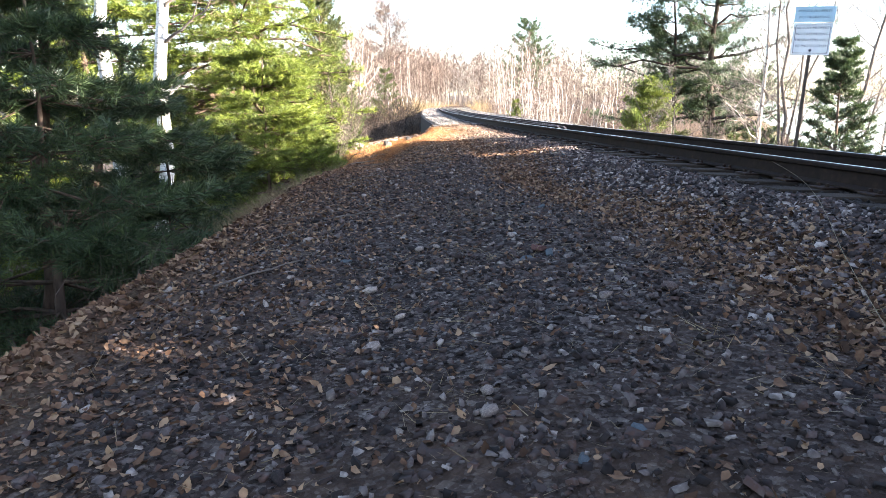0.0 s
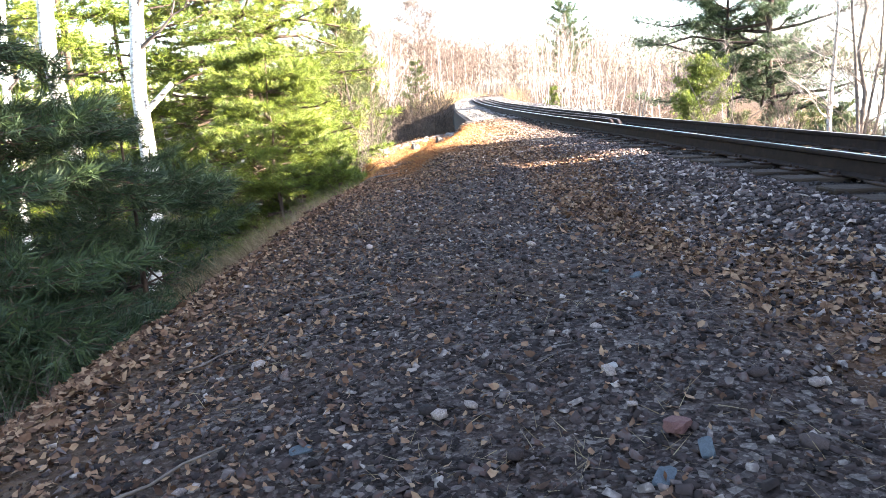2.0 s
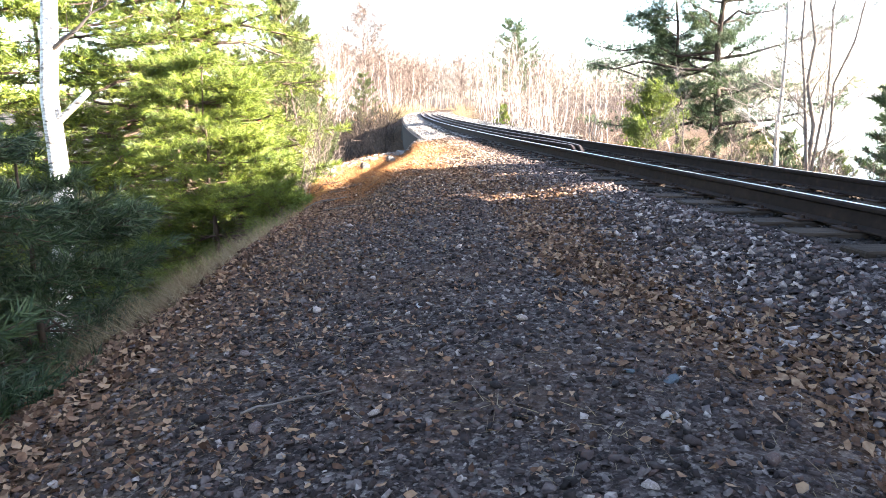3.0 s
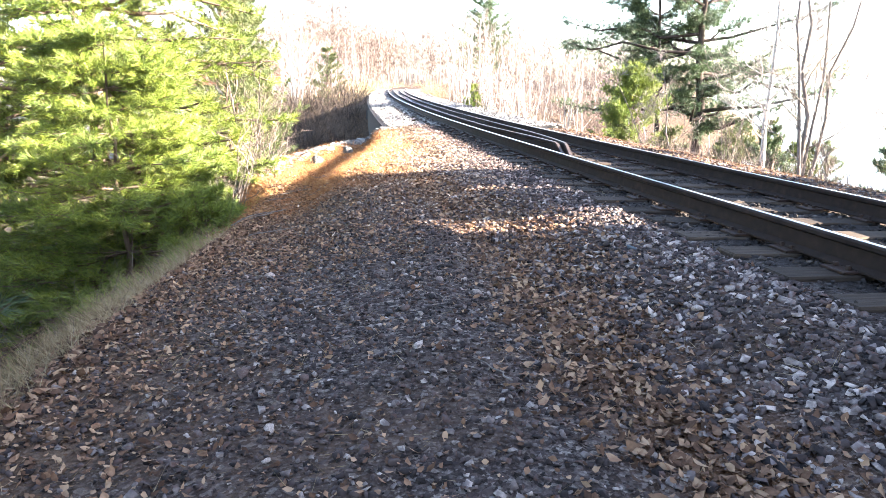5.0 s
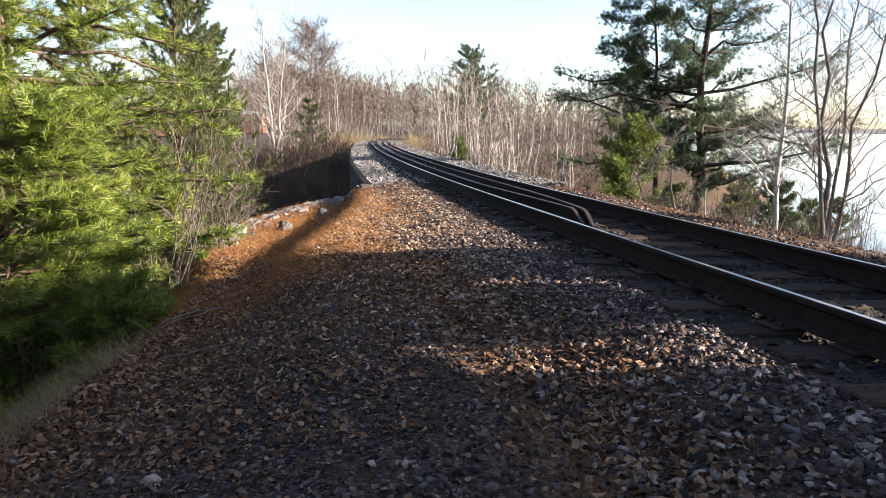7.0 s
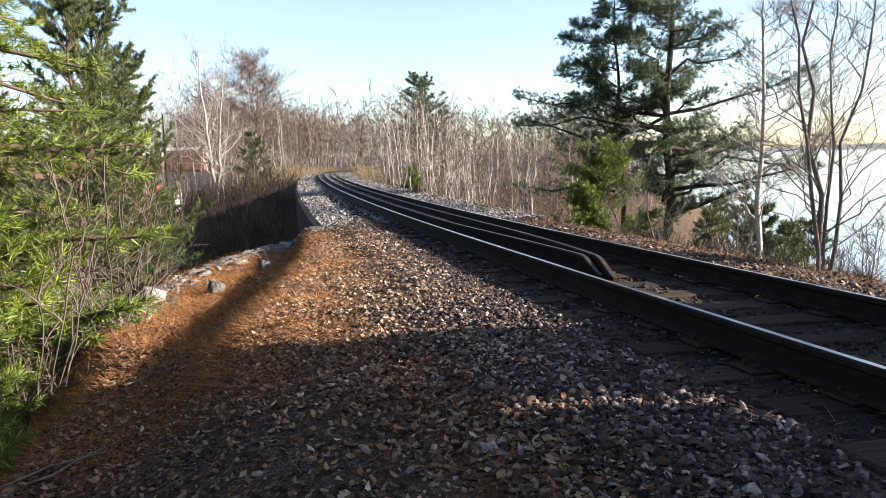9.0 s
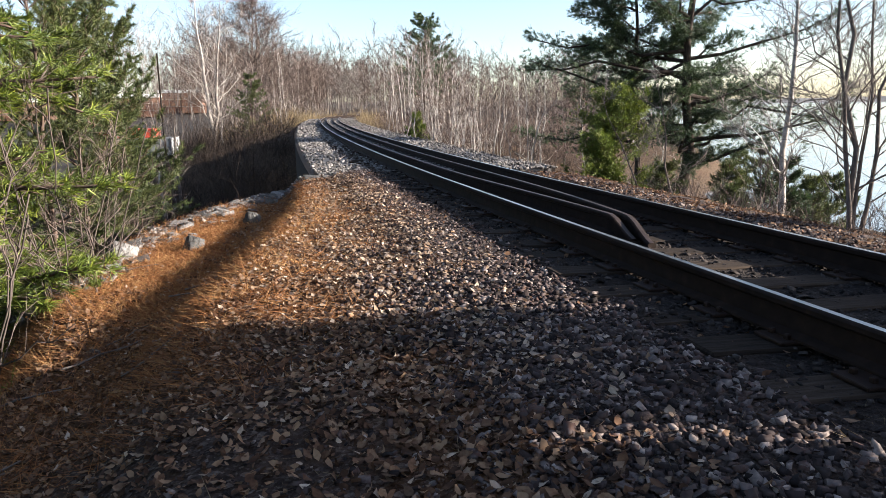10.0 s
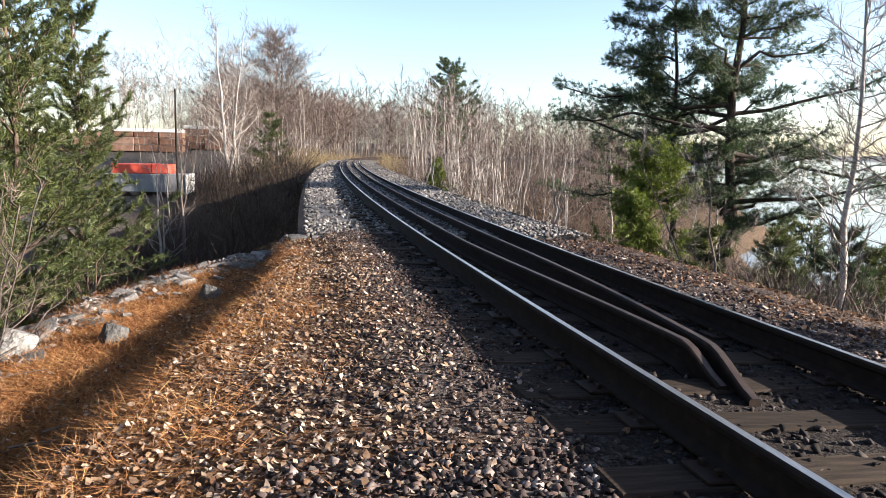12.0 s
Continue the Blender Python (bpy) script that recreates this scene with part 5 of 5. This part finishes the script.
def leaves():
    np.random.seed(79)
    leaf_v = np.array([(-1, 0, 0.25), (-0.3, -0.55, 0.05), (-0.3, 0.55, 0.2), (0.35, -0.5, 0.15), (0.35, 0.5, 0.0), (1, 0, 0.35)])
    leaf_f = np.array([(0, 1, 2), (1, 3, 2), (2, 3, 4), (3, 5, 4)])

    def drift(n, xs, ys, s0, s1, label, mat=None):
        lay("fallen_leaves", xs, ys, np.random.uniform(s0, s1, len(xs)), leaf_v, leaf_f, mat or LEAF_DEAD, label, "leaves", 0.45, 0.55, 0.3)
    y = np.random.uniform(0.8, 13.5, 11000)
    x = spline(y) - 2.45 - np.random.normal(size=11000) * 0.24 - 0.2 * np.sin(y * 1.1)
    drift(11000, x, y, 0.014, 0.029, "brown dead leaves caught along the foot of the ballast")
    y = np.random.uniform(0.8, 15.0, 14000)
    x = -1.4 - np.abs(np.random.normal(size=14000)) * 0.5 + np.abs(np.random.normal(size=14000)) * 0.65
    drift(14000, x, y, 0.01, 0.021, "brown dead leaves along the edge of the bank")
    y = np.random.uniform(0.8, 22.0, 5000)
    x = np.random.uniform(-1.5, 2.2, 5000)
    drift(5000, x, y, 0.01, 0.022, "dead leaves scattered over the gravel")
    y = np.random.uniform(10.5, 22.0, 7000)
    x = spline(y) - 1.7 - np.random.gamma(2.0, 0.4, 7000)
    x, y = x[:3500], y[:3500]
    drift(3500, x, y, 0.013, 0.026, "dead leaves over sunlit gravel, paled as sunlight", LEAF_SUNLIT)
    y = np.random.uniform(12.4, 21.5, 10500)
    x = np.random.normal(size=10500) * 0.75 + 0.15 - 0.03 * (y - 13)
    ok = spline(y) - x > 1.5
    drift(0, x[ok], y[ok], 0.01, 0.025, "tan dead leaves thick on the sunlit crest, paled as sunlight", LEAF_SUNLIT)
    y = np.random.uniform(12.0, 21.0, 6000)
    x = np.random.uniform(-2.4, -0.3, 6000)
    drift(6000, x, y, 0.01, 0.022, "brown and tan dead leaves in the straw-coloured grass")
    y = np.random.uniform(0.8, 11.0, 5000)
    x = np.random.uniform(-1.9, 1.6, 5000)
    drift(5000, x, y, 0.008, 0.017, "brown leaf litter trodden into the gravel path")
    y = np.random.uniform(1.5, 16.0, 17000)
    x = -1.5 - np.abs(np.random.normal(size=17000)) * 1.1
    drift(17000, x, y, 0.014, 0.032, "brown leaf litter on the slope under the pines")
    y = np.random.uniform(9.5, 15.0, 6500)
    x = np.random.uniform(-2.2, 0.2, 6500)
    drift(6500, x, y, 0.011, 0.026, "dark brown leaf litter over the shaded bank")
    y = np.random.uniform(8.0, 27.0, 5500)
    x = spline(y) + 1.4 + np.random.gamma(2.0, 0.55, 5500)
    drift(5500, x, y, 0.016, 0.032, "tan dead leaves on the lake side of the track")


leaves()


def grass(name, x, y, length, width, mat, label, flat, seed):
    np.random.seed(seed)
    z = land(x, y)
    st = np.stack([x, y, z - 0.01], 1)
    d = np.random.normal(size=st.shape) * np.array([1, 1, 0.0]) + np.array([-0.25, -0.1, flat])
    d /= np.linalg.norm(d, axis=1, keepdims=True)
    d[:, 2] = np.maximum(d[:, 2], 0.12)
    e = st + d * np.random.uniform(*length, (len(x), 1))
    e[:, 2] = np.maximum(e[:, 2], land(e[:, 0], e[:, 1]) + 0.012)
    tagged(new(name, slivers(name, st, e, np.full(len(x), width), mat)), label, "grass", kind="stuff")


def clumps(n, per, x0, x1, y0, y1, spread):
    cx, cy = np.random.uniform(x0, x1, n), np.random.uniform(y0, y1, n)
    return np.repeat(cx, per) + np.random.normal(size=n * per) * spread, np.repeat(cy, per) + np.random.normal(size=n * per) * spread


np.random.seed(80)
def straw_clumps(n, per, y0, y1):
    """Clumps thick along the rim that thin out towards the gravel crest."""
    cy = y0 + (y1 - y0) * np.random.beta(1.3, 1.0, n)
    cx = -2.35 + 3.0 * np.random.beta(1.15, 2.4, n) - 0.25 * smooth01(cy, 17, 21)
    return np.repeat(cx, per) + np.random.normal(size=n * per) * 0.09, np.repeat(cy, per) + np.random.normal(size=n * per) * 0.09


gx, gy = straw_clumps(3600, 24, 12.6, 21.6)
grass("straw_grass", gx, gy, (0.06, 0.2), 0.0022, STRAW, "matted orange straw-coloured grass on the sunlit bank", 0.35, 81)
gx, gy = straw_clumps(700, 22, 12.2, 21.0)
gx = gx + 0.55
grass("straw_grass", gx, gy, (0.04, 0.14), 0.0017, STRAW, "thin straw-coloured grass among the gravel", 0.3, 82)
gx, gy = clumps(330, 20, -2.9, -1.8, 7.2, 12.5, 0.08)
grass("dry_grass", gx, gy, (0.1, 0.32), 0.0025, DRYGRASS, "dry tan grass along the edge of the bank", 1.0, 83)
gx, gy = clumps(34, 30, -2.75, -2.0, 11.5, 14.2, 0.07)
grass("green_shoots", gx, gy, (0.08, 0.26), 0.003, GREENGRASS, "low green shoots on the edge of the bank", 1.1, 84)
gx, gy = clumps(900, 7, -1.6, 2.0, 0.8, 12.0, 0.07)
grass("dry_grass", gx, gy, (0.04, 0.14), 0.0016, DRYGRASS, "sparse dry grass stems in the gravel", 0.25, 85)


def stick(x, y, length, turn, r, label):
    rng = random.Random(int(x * 100 + y * 7))
    root = Soup()
    pts = []
    for i in range(6):
        q = (i / 5 - 0.5) * length
        px, py = x + q * math.cos(turn) + rng.gauss(0, .012), y + q * math.sin(turn) + rng.gauss(0, .012)
        pts.append((px, py, float(land(np.array([px]), np.array([py]))[0]) + r + 0.03))
    root.tube(pts, [r * (1 - i / 9) for i in range(6)], 5)
    tagged(new("fallen_stick", root.mesh("fallen_stick", GREYBARK)), label, "stick", "sticks on the gravel")


for x, y, ln, a, r in ((-1.0, 3.6, 0.6, 0.9, 0.008), (-0.7, 5.3, 0.35, 0.4, 0.006), (1.25, 2.9, 0.18, 1.3, 0.006), (-1.2, 11.4, 0.5, 0.7, 0.007), (-1.35, 14.2, 0.55, 0.9, 0.009), (-1.0, 15.6, 0.5, 0.3, 0.008), (0.4, 7.4, 0.25, 2.0, 0.005), (-1.6, 12.6, 0.6, 0.5, 0.01)):
    stick(x, y, ln, a, r, "thin grey fallen stick lying on the bank")


def dry_stalk():
    s = Soup()
    ax, ay, _ = on_track(6.35, -GAUGE / 2)
    pts = []
    for i in range(12):
        t = i / 11
        px, py = ax + (1.12 - ax) * t + 0.05 * math.sin(t * 5), ay + (1.15 - ay) * t
        z = float(land(np.array([px]), np.array([py]))[0])
        pts.append((px, py, max(z + 0.03, RAILTOP * (1 - t) + (z + 0.03) * t + 0.05 * math.sin(t * 3.1))))
    s.tube(pts, [0.0014] * 12, 4)
    tagged(new("dry_vine", s.mesh("dry_vine", WIREM)), "long thin pale dry vine trailing from the rail over ballast", "vine")


dry_stalk()


def loose_stones():
    """The nearest stones, each of them an object, as pieces of the pile that they lie on."""
    rng = random.Random(12)
    np.random.seed(12)
    kinds = [rock_mesh("stone", rng, STONE, 0.6, 0.22) for _ in range(6)]
    bed = bpy.data.objects["ground"]
    for k in range(290):
        y = rng.uniform(1.2, 14.5)
        x = rng.uniform(-1.1, float(spline(y)) - 1.4)
        s = rng.uniform(0.012, 0.036)
        o = new("stone", kinds[k % 6])
        o.parent = bed
        o.matrix_basis = pose(*ground_at(x, y, s * 0.3), rng.uniform(-25, 25), rng.uniform(-25, 25), rng.uniform(0, 360)) @ Matrix.Diagonal((s * 1.2, s, s, 1))


loose_stones()


def marked_stones():
    """Larger stones that stand out on the path."""
    rng = random.Random(31)
    bluish = plain("bluish_stone", [(0.25, (0.035, 0.042, 0.048)), (0.6, (0.075, 0.086, 0.096)), (0.85, (0.15, 0.165, 0.175))], 14, 0.8, 0, 0.5, 0.006)
    reddish = plain("reddish_stone", [(0.25, (0.055, 0.028, 0.026)), (0.6, (0.12, 0.062, 0.055)), (0.85, (0.2, 0.12, 0.105))], 14, 0.85, 0, 0.5, 0.006)
    whitish = plain("quartz_stone", [(0.25, (0.16, 0.145, 0.135)), (0.6, (0.28, 0.26, 0.24)), (0.85, (0.42, 0.4, 0.38))], 14, 0.8, 0, 0.4, 0.005)
    kinds = [boulder(20 + k) for k in range(3)]
    made = {}
    for x, y, s, mat, tint in ((0.53, 3.73, 0.075, reddish, "dull red"), (0.57, 3.6, 0.05, bluish, "bluish grey"), (0.43, 3.48, 0.06, bluish, "bluish grey"), (-0.56, 3.81, 0.055, bluish, "bluish grey"),
                               (0.43, 4.16, 0.035, whitish, "whitish"), (0.5, 1.61, 0.035, bluish, "bluish grey"), (0.33, 1.48, 0.035, bluish, "bluish grey"), (0.76, 5.26, 0.05, bluish, "bluish grey"),
                               (0.62, 5.34, 0.04, bluish, "bluish grey"), (0.19, 12.46, 0.035, whitish, "whitish"), (0.97, 13.25, 0.04, whitish, "whitish"), (1.38, 13.09, 0.035, whitish, "whitish"),
                               (1.14, 12.96, 0.03, whitish, "whitish"), (1.62, 9.2, 0.05, bluish, "bluish grey"), (1.3, 8.5, 0.04, reddish, "dull red"), (-0.2, 6.4, 0.035, whitish, "whitish")):
        k = rng.randrange(3)
        if (k, tint) not in made:
            me = kinds[k].copy()
            me.materials.clear()
            me.materials.append(mat)
            made[k, tint] = me
        ob = tagged(new("loose_rock", made[k, tint]), tint + " loose rock lying on the gravel path", "rock", "loose rocks on the path")
        s *= 0.68
        ob.matrix_world = pose(*ground_at(x, y, s * 0.12), rng.uniform(-25, 25), rng.uniform(-25, 25), rng.uniform(0, 360)) @ Matrix.Diagonal((s * 1.15, s * 0.85, s * 0.7, 1))


marked_stones()


def pine_cone():
    """A cone: rings of overlapping scales round a core."""
    core = bmesh.new()
    bmesh.ops.create_uvsphere(core, u_segments=8, v_segments=6, radius=0.5, matrix=Matrix.Diagonal((0.028, 0.028, 0.095, 1)))
    scales = bmesh.new()
    for ring in range(9):
        z = -0.042 + ring * 0.0105
        r = 0.017 * math.sin(math.pi * (ring + 1.2) / 10.8) + 0.002
        for k in range(8):
            a = 2 * math.pi * (k + 0.5 * (ring % 2)) / 8
            box(scales, 0.011, 0.009, 0.0025, (r * math.cos(a), r * math.sin(a), z), 0, math.degrees(a))
    return core, scales


def cones():
    for k, (x, y, turn) in enumerate(((-0.87, 14.9, 40), (-0.72, 14.97, 100), (-1.05, 15.6, 10), (-0.95, 15.75, 160), (-1.45, 14.3, 70))):
        root = tagged(new("pine_cone"), "brown open pine cone lying on the bank", "pine cone", "cones on the bank")
        core, scales = pine_cone()
        part("core", core, SHRUBBARK, root)
        tagged(part("scales", scales, GREYBARK, root), kind="stuff")
        root.matrix_world = pose(*ground_at(x, y, 0.022), 84, 0, turn)


cones()
for x, y, ln, a, r in ((-0.95, 15.9, 0.55, 0.75, 0.008), (-1.0, 13.9, 0.4, 0.6, 0.007), (-1.45, 12.6, 0.65, 1.0, 0.011), (-1.6, 13.6, 0.5, 0.4, 0.008), (-1.9, 16.9, 0.5, 0.2, 0.007), (-1.3, 14.6, 0.45, 1.2, 0.006), (-1.15, 4.6, 0.45, 1.0, 0.006), (-0.3, 6.0, 0.3, 0.3, 0.004)):
    stick(x, y, ln, a, r, "bleached grey stick lying on the bank")
